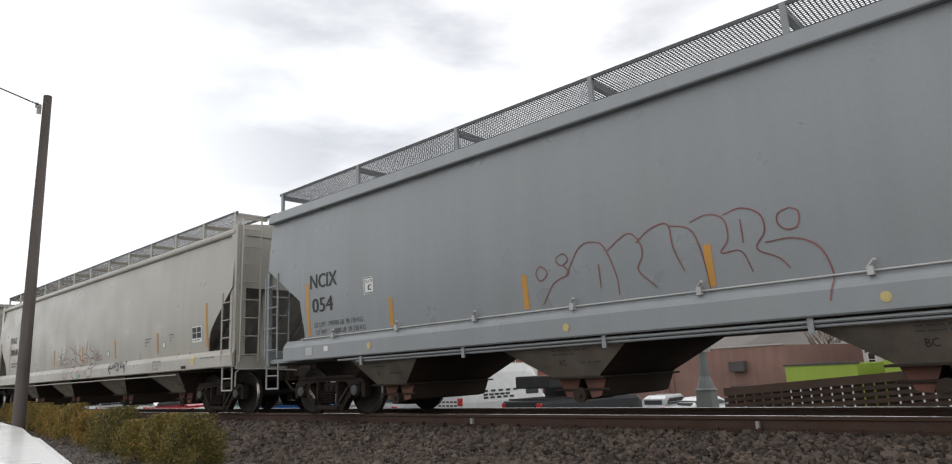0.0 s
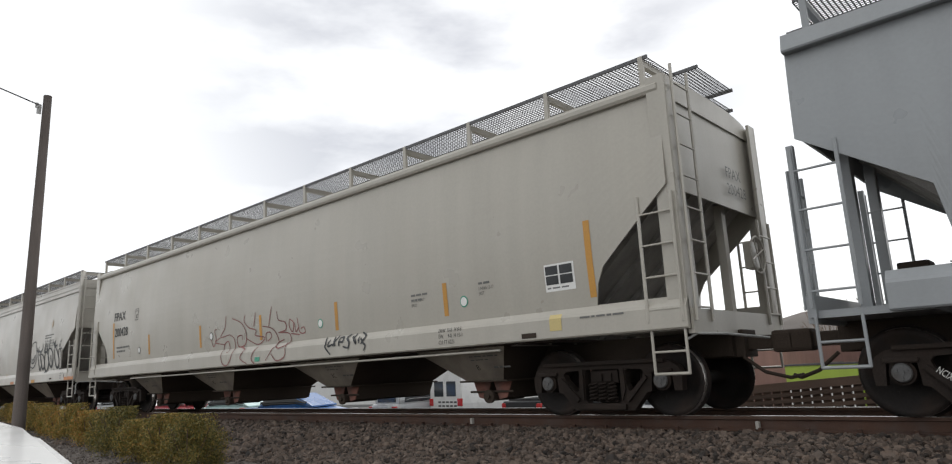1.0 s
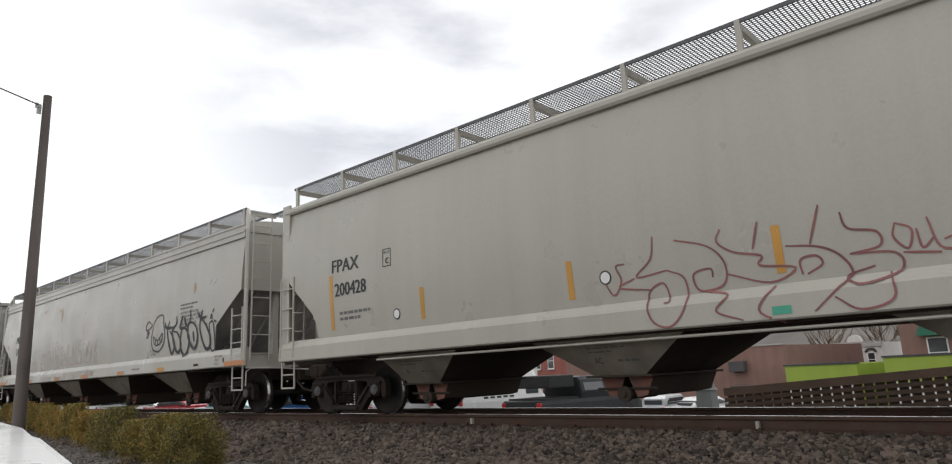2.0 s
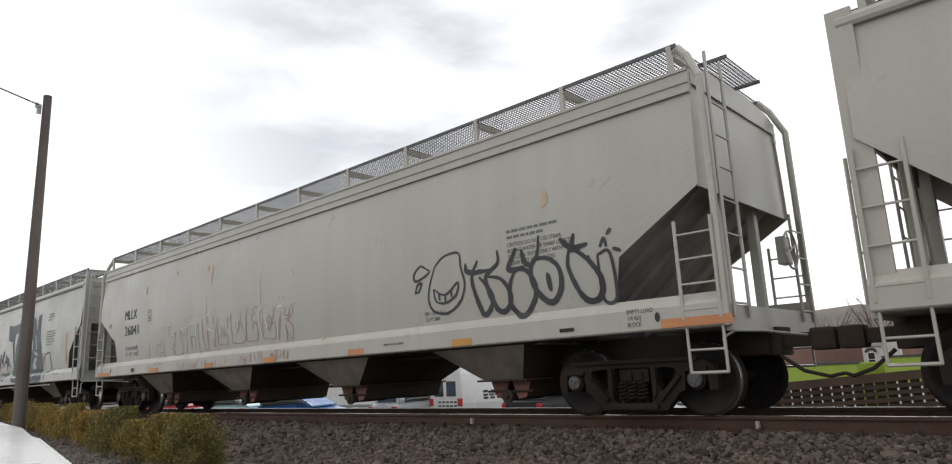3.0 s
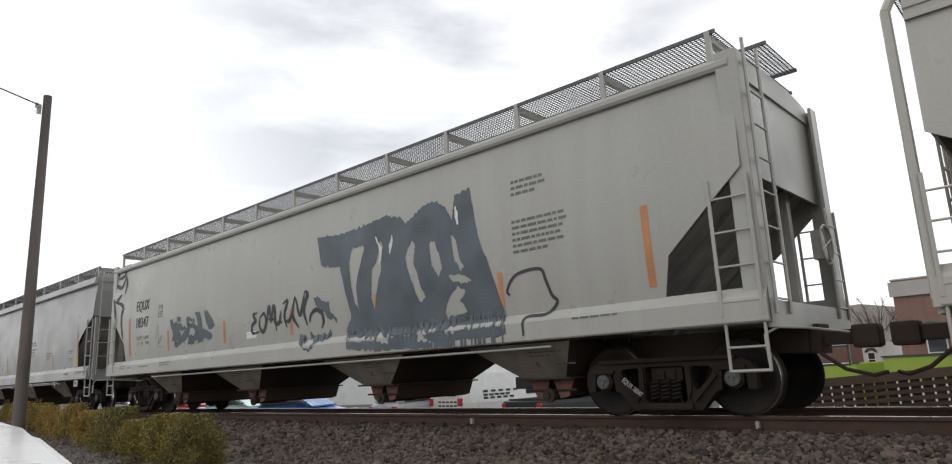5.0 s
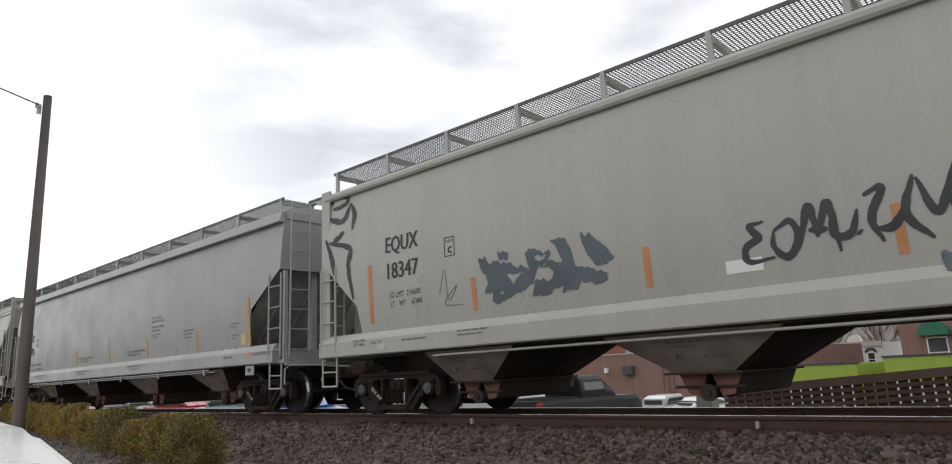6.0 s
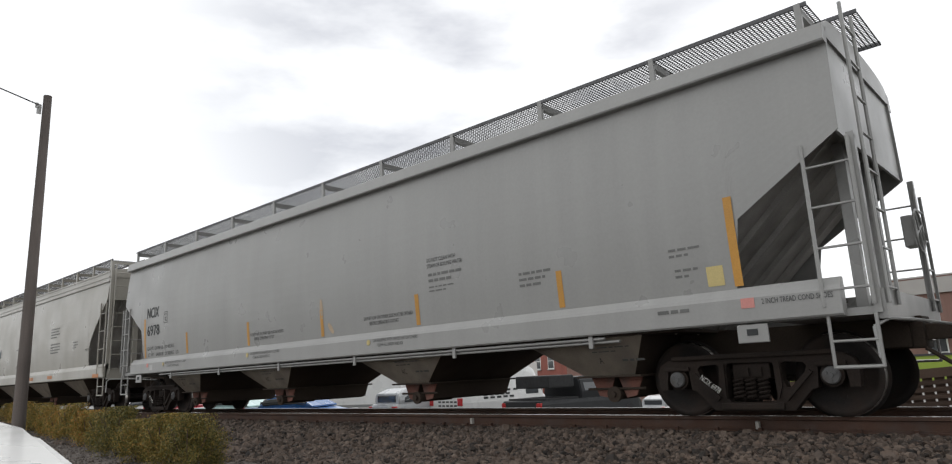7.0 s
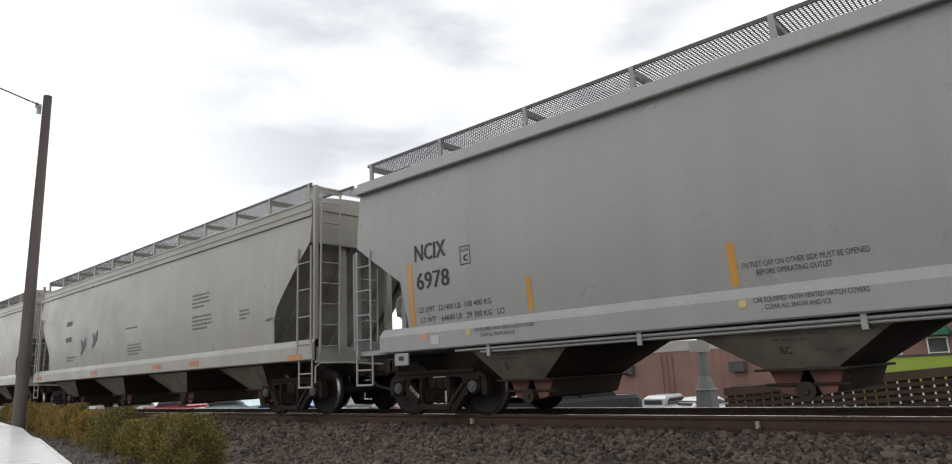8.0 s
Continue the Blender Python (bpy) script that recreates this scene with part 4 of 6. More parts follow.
GAPS_D = [
    [(2.12,2.69), (2.2,2.94), (2.52,2.96), (2.57,2.89), (2.42,2.53), (2.33,2.29), (2.34,2.04), (2.39,1.79), (2.26,1.99), (2.18,2.3)],
    [(2.78,2.49), (2.94,2.66), (3.02,2.96), (3.11,2.88), (3.04,2.46), (2.94,2.23), (2.81,1.82), (2.74,2.01)],
    [(3.68,2.6), (3.85,2.84), (3.95,2.77), (3.89,2.48), (4.02,2.12), (4.13,1.88), (3.96,1.84), (3.84,2.14), (3.72,2.39)],
    [(4.27,2.73), (4.41,2.74), (4.51,2.52), (4.56,2.29), (4.47,2.17), (4.32,2.38)],
    [(4.78,2.77), (4.9,2.7), (4.95,2.41), (5.04,2.24), (4.98,2.19), (4.84,2.37)],
    [(4.69,2.17), (4.97,2.16), (5.19,2.03), (5.05,2.0), (4.74,2.08)],
    [(4.66,1.84), (4.86,1.98), (5.04,1.89), (4.9,1.76), (5.06,1.59), (4.81,1.55), (4.62,1.53), (4.55,1.62)],
    [(2.91,1.27), (2.91,1.45), (3.18,1.31), (3.27,1.2)],
    [(3.93,1.21), (3.99,1.4), (4.12,1.26), (4.28,1.17)],
]
DOODLE_D = [
    [(5.91,1.73), (5.87,1.81), (6.06,2.0), (6.49,2.03), (6.58,1.87), (6.66,1.66), (6.74,1.56), (6.54,1.42), (6.19,1.4), (6.16,1.14)],
]
SLATE_D = [
    [(-5.41,2.3), (-5.28,2.34), (-5.21,2.24), (-4.97,2.21), (-4.55,2.1), (-4.44,2.05), (-4.5,2.28), (-4.42,2.33), (-4.07,2.23), (-4.04,2.18), (-4.14,2.1), (-4.3,2.06), (-4.35,1.96), (-4.41,1.84), (-4.6,1.77), (-4.83,1.71), (-5.08,1.64), (-5.21,1.67), (-5.17,1.79), (-5.33,1.83), (-5.25,1.95), (-5.29,2.08), (-5.38,2.17)],
    [(-4.04,2.39), (-3.78,2.37), (-3.71,2.2), (-3.67,1.99), (-3.37,1.93), (-3.17,1.84), (-3.17,1.77), (-3.32,1.7), (-3.58,1.8), (-3.66,1.7), (-3.92,1.68), (-3.87,1.79), (-4.01,1.75), (-4.16,1.66), (-4.43,1.69), (-4.36,1.9), (-4.22,1.89), (-4.13,1.83), (-4.01,1.95), (-4.1,2.03), (-4.27,2.06), (-4.05,2.1), (-3.87,2.09), (-3.93,2.24)],
    [(-3.53,2.39), (-3.34,2.33), (-3.16,2.16), (-3.05,2.01), (-3.32,1.92), (-3.41,2.06), (-3.51,2.26)],
    [(-5.01,2.39), (-4.8,2.33), (-4.85,2.22), (-5.0,2.26)],
]
SLATE_GAPS = [
    [(-4.88,2.04), (-4.56,2.01), (-4.77,1.89)],
    [(-5.03,1.82), (-4.95,1.84), (-5.0,1.75)],
    [(-4.35,2.22), (-4.14,2.2), (-4.22,2.15), (-4.32,2.15)],
]
SWIRL_D = [
    [(0.98,2.22), (1.18,2.2), (1.25,2.11), (1.47,2.07), (1.48,1.93), (1.72,1.78), (1.67,1.72), (1.53,1.78), (1.45,1.76), (1.33,1.9), (1.18,1.99), (1.04,2.06)],
    [(0.81,1.59), (0.98,1.51), (1.26,1.5), (1.49,1.56), (1.51,1.47), (1.28,1.41), (1.05,1.38), (0.88,1.22), (0.67,1.27), (0.47,1.41), (0.44,1.55), (0.62,1.55), (0.69,1.42), (0.68,1.3), (0.86,1.28), (0.99,1.41), (0.82,1.47)],
]
TAG_D3 = [
    [(-1.13,2.12), (-1.3,2.09), (-1.21,1.96), (-1.36,1.87), (-1.34,1.72), (-1.06,1.73)],
    [(-1.04,2.0), (-0.86,2.08), (-0.79,1.9), (-0.92,1.71), (-1.05,1.83), (-1.04,2.0)],
    [(-0.79,1.8), (-0.65,2.19), (-0.6,1.87)],
    [(-0.6,1.87), (-0.46,2.19), (-0.4,1.7)],
    [(-0.68,1.95), (-0.49,1.94)],
    [(-0.42,2.18), (-0.44,1.88), (-0.28,1.86), (-0.19,2.08)],
    [(-0.21,1.87), (-0.19,1.84)],
    [(-0.12,2.2), (0.05,2.24), (-0.08,1.96), (0.0,1.73)],
    [(-0.05,1.86), (0.11,1.87), (0.25,2.07)],
    [(0.33,2.31), (0.23,1.95), (0.42,1.7)],
    [(0.35,2.28), (0.49,1.94), (0.69,2.37)],
    [(0.69,2.37), (0.77,2.29), (0.63,2.01), (0.73,1.72)],
    [(0.81,1.77), (0.87,1.91), (1.06,1.98), (1.22,1.91), (1.27,1.76), (1.2,1.63)],
]


def fitted(bm, x, width):
    """Stretches lettering to a given width from x."""
    xs_ = [v.co.x for v in bm.verts]
    lo, hi = min(xs_), max(xs_)
    for v in bm.verts:
        v.co.x = x + (v.co.x - lo) * width / (hi - lo)
    return bm


def write(car, body, height, x, z, width, mat=BLACK, bold=0.0):
    """Stencilled letters; bold ones get two more, slightly shifted layers."""
    bm = fitted(text_bmesh(body, height, x, z), x, width)
    if bold:
        for k in (1, 2):
            more = fitted(text_bmesh(body, height, x, z), x + 0.011 * k, width)
            base = {}
            for v in more.verts:
                base[v] = bm.verts.new(v.co + Vector((0, -0.0006 * k, 0)))
            for f in more.faces:
                bm.faces.new([base[v] for v in f.verts])
            more.free()
    return part("lettering", bm, mat, car, "stencilled lettering")


def notice(car, x, z, width, rows, seed, height=0.045, mat=FADED):
    return tagged(part("worn_notice", bars(bmesh.new(), x, z, width, rows, height * 0.7, 0.03 + 0.3 * height, seed), mat, car, "small worn stencilled notice"), kind="stuff")


def plate_box(car, x, z, w=0.22, h=0.28, letter=True):
    bm = bmesh.new()
    t = 0.014
    for q in ((x, x + w, z, z + t), (x, x + w, z + h - t, z + h), (x, x + t, z + t, z + h - t), (x + w - t, x + w, z + t, z + h - t)):
        patch(bm, *q)
    part("frame_mark", bm, BLACK, car)
    if letter:
        write(car, "PLATE", 0.045, x + 0.035, z + h - 0.085, w - 0.07)
        write(car, "C", 0.10, x + w / 2 - 0.04, z + 0.05, 0.08, bold=0.004)


def reflector(car, x, z0, z1, w=0.10, mat=AMBER, skew=0.0):
    part("reflector", patch(bmesh.new(), x - w / 2, x + w / 2, z0, z1, 0.0045, skew), mat, car, "amber reflective strip")


def graffiti(car, strokes, width, mat, label, taper=0.5, lift=0.006, rough=0.0):
    bm = bmesh.new()
    for k, st_ in enumerate(strokes):
        stroke(bm, st_, width, taper, lift + 0.0006 * (k % 7), rough)
    return tagged(part("graffiti", bm, mat, car, label), kind="stuff")


def stripes(car, tall, z, short=0.50, mat=AMBER, front=8.2):
    for x in (-8.03, front):
        reflector(car, x, z, z + tall, 0.10, mat)
    for x in (-5.55, -2.6, 0.15, 2.85, 5.75):
        reflector(car, x, z, z + short, 0.095, mat)


def roundel(car, x, z, r, ring, fill):
    n = 18
    bm = bmesh.new()
    blob(bm, [(x + r * math.cos(2 * math.pi * i / n), z + r * math.sin(2 * math.pi * i / n)) for i in range(n)], 0.0045)
    d = part("decal", bm, ring, car)
    bm = bmesh.new()
    blob(bm, [(x + 0.78 * r * math.cos(2 * math.pi * i / n), z + 0.78 * r * math.sin(2 * math.pi * i / n)) for i in range(n)], 0.0085)
    part("decal_field", bm, fill, d)


def plaque(car, x, z, w, h, mat, lift=0.0045):
    return part("decal", patch(bmesh.new(), x, x + w, z, z + h, lift), mat, car)


def bay_letters(car, mid=2.2, q=1.0, marks=("A", "AC", "BC", "B")):
    for x, s in zip((-6.2, -mid, mid, 6.2), marks):
        write(car, s, 0.085, (x - 0.10) * q, 0.70, 0.06 * len(s))
        notice(car, (x + 0.25) * q, 0.72, 0.42, 1, 7, 0.04)
        notice(car, (x - 0.15) * q, 0.90, 0.55, 2, 8, 0.022)


# blue-grey car
write(car_a, "NCIX", 0.27, -7.93, 2.37, 0.86, bold=0.004)
write(car_a, "054", 0.27, -7.88, 1.93, 0.66, bold=0.004)
write(car_a, "LD LMT  198700 LB  90 150 KG", 0.085, -7.84, 1.66, 1.5)
write(car_a, "LT WT     64300 LB  29 150 KG", 0.085, -7.78, 1.52, 1.5)
plaque(car_a, -6.26, 2.10, 0.30, 0.29, WHITE, 0.003)
plate_box(car_a, -6.24, 2.11, 0.27, 0.27)
stripes(car_a, 0.98, 1.51, 0.47)
graffiti(car_a, TAG_A, 0.017, SPRAY_RED, "thin maroon outline graffiti", 0.25)
bay_letters(car_a)
plaque(car_a, -7.45, 1.20, 0.13, 0.09, WHITE)
part("bracket_frame", patch(bmesh.new(), -8.05, -7.83, 1.15, 1.30, 0.004), BARE, car_a)
roundel(car_a, -6.1, 1.22, 0.06, YELLOW, YELLOW)
roundel(car_a, -1.9, 1.20, 0.055, YELLOW, YELLOW)
roundel(car_a, 1.9, 1.20, 0.055, YELLOW, YELLOW)
for k in range(9):
    x = -7.2 + 1.8 * k
    bm = box(bmesh.new(), x - 0.03, x + 0.03, -1.60, -1.50, 1.43, 1.52)
    rod(bm, (x - 0.03, -1.56, 1.50), (x + 0.06, -1.62, 1.58), 0.02)
    part("latch", bm, BARE, car_a)
part("drip_rail", rod(bmesh.new(), (-8.3, -1.545, 1.475), (8.3, -1.545, 1.475), 0.012), BARE, car_a)

# beige car
write(car_b, "FPAX", 0.24, -8.0, 2.58, 0.80, bold=0.004)
write(car_b, "200428", 0.24, -7.92, 2.15, 0.92, bold=0.004)
notice(car_b, -7.8, 1.82, 0.85, 2, 11, 0.07)
plate_box(car_b, -6.5, 2.50, 0.22, 0.30)
stripes(car_b, 0.98, 1.56, front=8.5)
roundel(car_b, -6.2, 1.70, 0.09, BLACK, WHITE)
roundel(car_b, -2.05, 1.78, 0.09, BLACK, WHITE)
roundel(car_b, 2.33, 1.72, 0.085, GREEN_DECAL, WHITE)
roundel(car_b, 6.15, 1.74, 0.085, GREEN_DECAL, WHITE)
graffiti(car_b, TAG_B, 0.026, SPRAY_RED, "red marker outline graffiti", 0.3)
graffiti(car_b, TAG_B2, 0.024, SPRAY_RED, "small red marker tags", 0.3)
graffiti(car_b, TAG_B3, 0.04, SPRAY_BLACK, "black brush tag on the sill", 0.35)
write(car_b, "EXW 10-8  H 8-5\nEW     9-8  H 15-1\nCU FT 6221", 0.062, 5.62, 1.31, 0.52)
notice(car_b, 4.95, 1.93, 0.33, 2, 12, 0.045)
write(car_b, "PAINT 12-17\nERST", 0.05, 4.95, 1.84, 0.32, FADED)
notice(car_b, 6.48, 1.95, 0.30, 1, 13, 0.045)
write(car_b, "LINING 12-17\nERST", 0.05, 6.48, 1.87, 0.30, FADED)
plaque(car_b, 0.02, 1.12, 0.2, 0.09, GREEN_DECAL)
plaque(car_b, 7.74, 1.70, 0.50, 0.36, WHITE, 0.004)
for i in range(2):
    for j in range(2):
        plaque(car_b, 7.76 + 0.24 * i, 1.79 + 0.13 * j, 0.21, 0.115, SPRAY_BLACK, 0.0085)
notice(car_b, 7.77, 1.735, 0.4, 1, 14, 0.03)
plaque(car_b, 7.80, 1.17, 0.20, 0.22, YELLOW)
plaque(car_b, 7.30, 1.10, 0.26, 0.07, UNDER)
notice(car_b, 8.3, 1.30, 0.8, 1, 15, 0.035)
bay_letters(car_b, 2.4)

for body_, z_ in (("FPAX", 3.30), ("200428", 3.05)):
    bm = text_bmesh(body_, 0.17, 0.35, z_, plain=lambda y_, zz: (9.80 - 0.10 + 0.012, y_, zz))
    part("lettering", bm, FADED, car_b, "stencilled lettering")

# pale grey car
write(car_c, "MLLX", 0.26, -7.72, 2.55, 0.83, bold=0.003)
write(car_c, "26041", 0.26, -7.70, 2.13, 0.93, bold=0.003)
write(car_c, "LD LMT 220000", 0.09, -7.66, 1.74, 0.83)
write(car_c, "LT   WT    66000", 0.09, -7.64, 1.59, 0.83)
plate_box(car_c, -6.14, 2.40, 0.22, 0.29)
for x, w, m_ in ((-9.5, 0.92, RUSTY_AMBER), (-5.75, 0.42, RUSTY_AMBER), (-2.75, 0.40, RUSTY_AMBER), (-0.12, 0.45, RUSTY_AMBER), (2.75, 0.45, RUSTY_AMBER),
                 (5.4, 0.42, AMBER), (8.95, 0.88, RUSTY_AMBER)):
    plaque(car_c, x, 1.08, w, 0.105, m_)
graffiti(car_c, TAG_C, 0.085, SPRAY_BLACK, "bold black spray lettering", 0.6, 0.007, 0.25)
graffiti(car_c, LOOPS_C, 0.042, SPRAY_BLACK, "black spray outline of round loops", 0.4, 0.006, 0.3)
graffiti(car_c, TAG_C2, 0.05, SPRAY_BLACK, "black spray outline of a candle", 0.3)
write(car_c, "CAUTION DO NOT USE STEAM,\nBOILING WATER OR SHARP OBJECTS\nTO CLEAN. ENTER ONLY WITH\nCLEAN SOFT SOLED SHOES", 0.058, 6.6, 2.40, 1.15)
notice(car_c, 6.6, 2.60, 0.9, 2, 21, 0.055)
write(car_c, "EW  10-0 H 15-1\nCU FT 5800", 0.06, 4.75, 1.60, 0.45)
write(car_c, "EMPTY LOAD\n1/4 ADJ\nBLOCK", 0.055, 8.50, 1.29, 0.36)
notice(car_c, 3.76, 1.19, 0.7, 1, 22, 0.045)
for x in (-8.52, 8.91):
    n_ = 14
    part("slot", blob(bmesh.new(), [(x + 0.035 * math.cos(2 * math.pi * i / n_), 1.22 + 0.06 * math.sin(2 * math.pi * i / n_)) for i in range(n_)], 0.004), BLACK, car_c)
part("bracket_frame", patch(bmesh.new(), -7.05, -6.83, 1.12, 1.26, 0.004), BARE, car_c)
part("bracket_frame", patch(bmesh.new(), -7.03, -6.95, 1.14, 1.24, 0.008), UNDER, car_c)
part("bracket_frame", patch(bmesh.new(), -6.93, -6.85, 1.14, 1.24, 0.008), UNDER, car_c)
plaque(car_c, 7.45, 1.14, 0.24, 0.05, UNDER)
graffiti(car_c, TAG_C3, 0.020, SPRAY_PINK, "faded red marker letters", 0.35, 0.006, 0.3)
graffiti(car_c, TAG_C4, 0.020, SPRAY_PINK, "faded red marker letters", 0.35, 0.006, 0.3)
graffiti(car_c, TAG_C5, 0.026, SPRAY_PALE, "faded white spray lines", 0.45, 0.011, 0.4)
graffiti(car_c, TAG_C6, 0.020, SPRAY_PINK, "faded red scrawl along the sill", 0.3, 0.006, 0.3)
graffiti(car_c, TAG_C7, 0.018, SPRAY_PINK, "faded red scrawl along the sill", 0.3, 0.006, 0.3)
graffiti(car_c, [[(x, z + 0.02), (x + 0.01, z), (x, z - 0.02)] for x, z in DOTS_C], 0.024, SPRAY_PINK, "red drops round the letters", 0.3)
graffiti(car_c, [[(-6.40, 3.36), (-6.36, 3.25), (-6.38, 3.10)], [(-2.62, 3.40), (-2.58, 3.2), (-2.60, 2.95)], [(-2.85, 3.42), (-2.82, 3.28)], [(-4.55, 3.52), (-4.52, 3.40)], [(1.9, 1.5), (1.85, 1.42)], [(7.3, 3.1), (7.32, 2.95), (7.28, 2.85)],
                 [(-8.9, 2.5), (-8.7, 2.45)], [(-5.9, 1.22), (-5.85, 1.12)], [(-1.9, 1.27), (-1.75, 1.15)]], 0.13, RUST_STAIN, "soft rust-coloured stains", 0.9, 0.0045)
graffiti(car_c, [[(-6.06, 2.0), (-6.04, 1.7), (-6.02, 1.5)], [(-2.80, 2.7), (-2.78, 2.2), (-2.76, 1.6)], [(-0.35, 3.0), (-0.33, 2.5), (-0.32, 2.1)]], 0.02, RUST_STAIN, "thin rust runs", 0.7, 0.0045)

# warm grey car
write(car_d, "EQUX", 0.27, -7.59, 2.72, 0.82, bold=0.003)
write(car_d, "18347", 0.27, -7.55, 2.28, 0.78, bold=0.003)
write(car_d, "LD LMT  216600", 0.09, -7.52, 1.97, 0.78)
write(car_d, "LT    WT     67400", 0.09, -7.50, 1.82, 0.78)
plate_box(car_d, -6.13, 2.45, 0.23, 0.30)
stripes(car_d, 0.98, 1.59, 0.48, RUSTY_AMBER)
graffiti(car_d, [[(x + 0.36, z) for x, z in t_] for t_ in TAG_D1], 0.12, SPRAY_BLACK, "grey-black brushed tag", 0.6, rough=0.4)
painted(car_d, SLATE_D[:1] + SLATE_GAPS, SPRAY_SLATE, "brushed slate letters")
for o_ in SLATE_D[1:]:
    painted(car_d, [o_], SPRAY_SLATE, "brushed slate letters", 0.009)
graffiti(car_d, TAG_D3, 0.085, SPRAY_BLACK, "black spray lettering", 0.7, rough=0.3)
painted(car_d, BLOCK_D + GAPS_D, SPRAY_SLATE, "large slate-blue block letters over side and sill")
graffiti(car_d, [[(2.9, 3.05), (3.05, 2.8), (3.0, 2.55)], [(3.35, 3.0), (3.3, 2.7)], [(4.9, 3.2), (4.95, 2.9)]], 0.07, SPRAY_PALE, "pale brush marks in the letters", 0.7, 0.012, 0.9)
for o_ in SWIRL_D:
    painted(car_d, [o_], SPRAY_SLATE, "slate brushed swirl")
graffiti(car_d, DOODLE_D, 0.05, SPRAY_BLACK, "thick black outline doodle", 0.3)
graffiti(car_d, [[(-6.3, 1.9), (-6.15, 2.25), (-6.1, 1.8), (-5.9, 2.0), (-6.2, 1.75), (-5.8, 1.7)]], 0.012, SPRAY_SLATE, "thin pen doodle", 0.2)
notice(car_d, 6.05, 3.30, 0.6, 3, 31, 0.06)
notice(car_d, 6.05, 2.72, 0.85, 6, 32, 0.055)
write(car_d, "PULL HERE\nLIFT HERE", 0.05, -8.5, 1.30, 0.34)
write(car_d, "JACK HERE", 0.05, -8.0, 1.24, 0.30)
notice(car_d, -7.2, 1.25, 0.75, 1, 34, 0.035)
notice(car_d, 7.0, 1.30, 0.9, 1, 35, 0.035)
notice(car_d, -5.9, 1.30, 0.6, 2, 36, 0.03)
plaque(car_d, -0.62 - 1.0, 1.62, 0.42, 0.14, WHITE)
part("bracket_frame", patch(bmesh.new(), -7.83, -7.62, 1.14, 1.28, 0.004), BARE, car_d)
bay_letters(car_d, 2.4)

# cool grey car
write(car_e, "NCIX", 0.27, -7.90, 2.47, 0.72, bold=0.004)
write(car_e, "6978", 0.27, -7.88, 2.02, 0.75, bold=0.004)
write(car_e, "LD LMT  221400 LB  100 400 KG", 0.085, -7.88, 1.66, 1.6)
write(car_e, "LT WT    64600 LB   29 300 KG   LO", 0.085, -7.84, 1.50, 1.8)
plate_box(car_e, -6.85, 2.28, 0.22, 0.28)
stripes(car_e, 0.98, 1.48, 0.48)
for x in (1.43, -2.5):
    write(car_e, "OUTLET CAP ON OTHER SIDE MUST BE OPENED\n         BEFORE OPERATING OUTLET", 0.06, x, 1.66, 1.3)
for x in (1.75, -2.4, -6.6):
    write(car_e, "CAR EQUIPPED WITH VENTED HATCH COVERS\n        CLEAR ALL SNOW AND ICE", 0.055, x, 1.27, 1.15)
    roundel(car_e, x - 0.12, 1.27, 0.05, YELLOW, YELLOW)
write(car_e, "DO NOT CLEAN WITH\nSTEAM OR BOILING WATER", 0.062, 3.15, 2.42, 0.80)
notice(car_e, 3.17, 2.20, 0.75, 2, 41, 0.06)
notice(car_e, 3.17, 2.02, 0.5, 2, 42, 0.03)
notice(car_e, 5.05, 1.98, 0.45, 3, 43, 0.05)
notice(car_e, 7.4, 1.96, 0.34, 2, 44, 0.04)
notice(car_e, 7.45, 1.72, 0.25, 2, 45, 0.04)
write(car_e, "2 INCH TREAD COND SHOES", 0.06, 8.45, 1.25, 0.72)
notice(car_e, 7.2, 1.24, 0.42, 1, 46, 0.06)
plaque(car_e, 8.22, 1.22, 0.15, 0.11, PINK)
plaque(car_e, -7.75, 1.22, 0.12, 0.10, PINK)
plaque(car_e, 7.84, 1.51, 0.20, 0.22, YELLOW)
part("bracket_frame", patch(bmesh.new(), -7.55, -7.37, 1.14, 1.28, 0.004), BARE, car_e)
for x in (-8.3, 8.3):
    bm = box(bmesh.new(), x - 0.17, x + 0.17, -1.585, -1.555, 0.84, 1.04, 0.01)
    lug = part("jacking_lug", bm, PAINT["cool_grey"], car_e)
    part("slot", box(bmesh.new(), x - 0.06, x + 0.06, -1.592, -1.587, 0.92, 0.99), BLACK, lug)
graffiti(car_e, [[(0.15, 2.15), (0.17, 1.8)], [(0.35, 1.7), (0.5, 1.52)]], 0.10, RUST_STAIN, "rubbed brown smudge", 0.5, 0.0045)
bay_letters(car_e, marks=("B", "BC", "AC", "A"))

def truck_mark(car, x, body):
    """White stencil along the side frame's tension member."""
    a_ = math.radians(-39)
    bm = text_bmesh(body, 0.07, 0.0, 0.0, plain=lambda u, v: (x - 0.60 + 0.62 * u * math.cos(a_) - v * math.sin(a_), -1.141, 0.46 + 0.62 * u * math.sin(a_) + v * math.cos(a_)))
    part("lettering", bm, SPRAY_PALE, car, "white stencil on the side frame")


for car_, half_, body_ in ((car_a, 9.60, "NCIX 054"), (car_e, 9.58, "NCIX 6978"), (car_d, 9.56, "EQUX 18347")):
    truck_mark(car_, -half_ + 1.56, body_)
    truck_mark(car_, half_ - 1.56, body_)

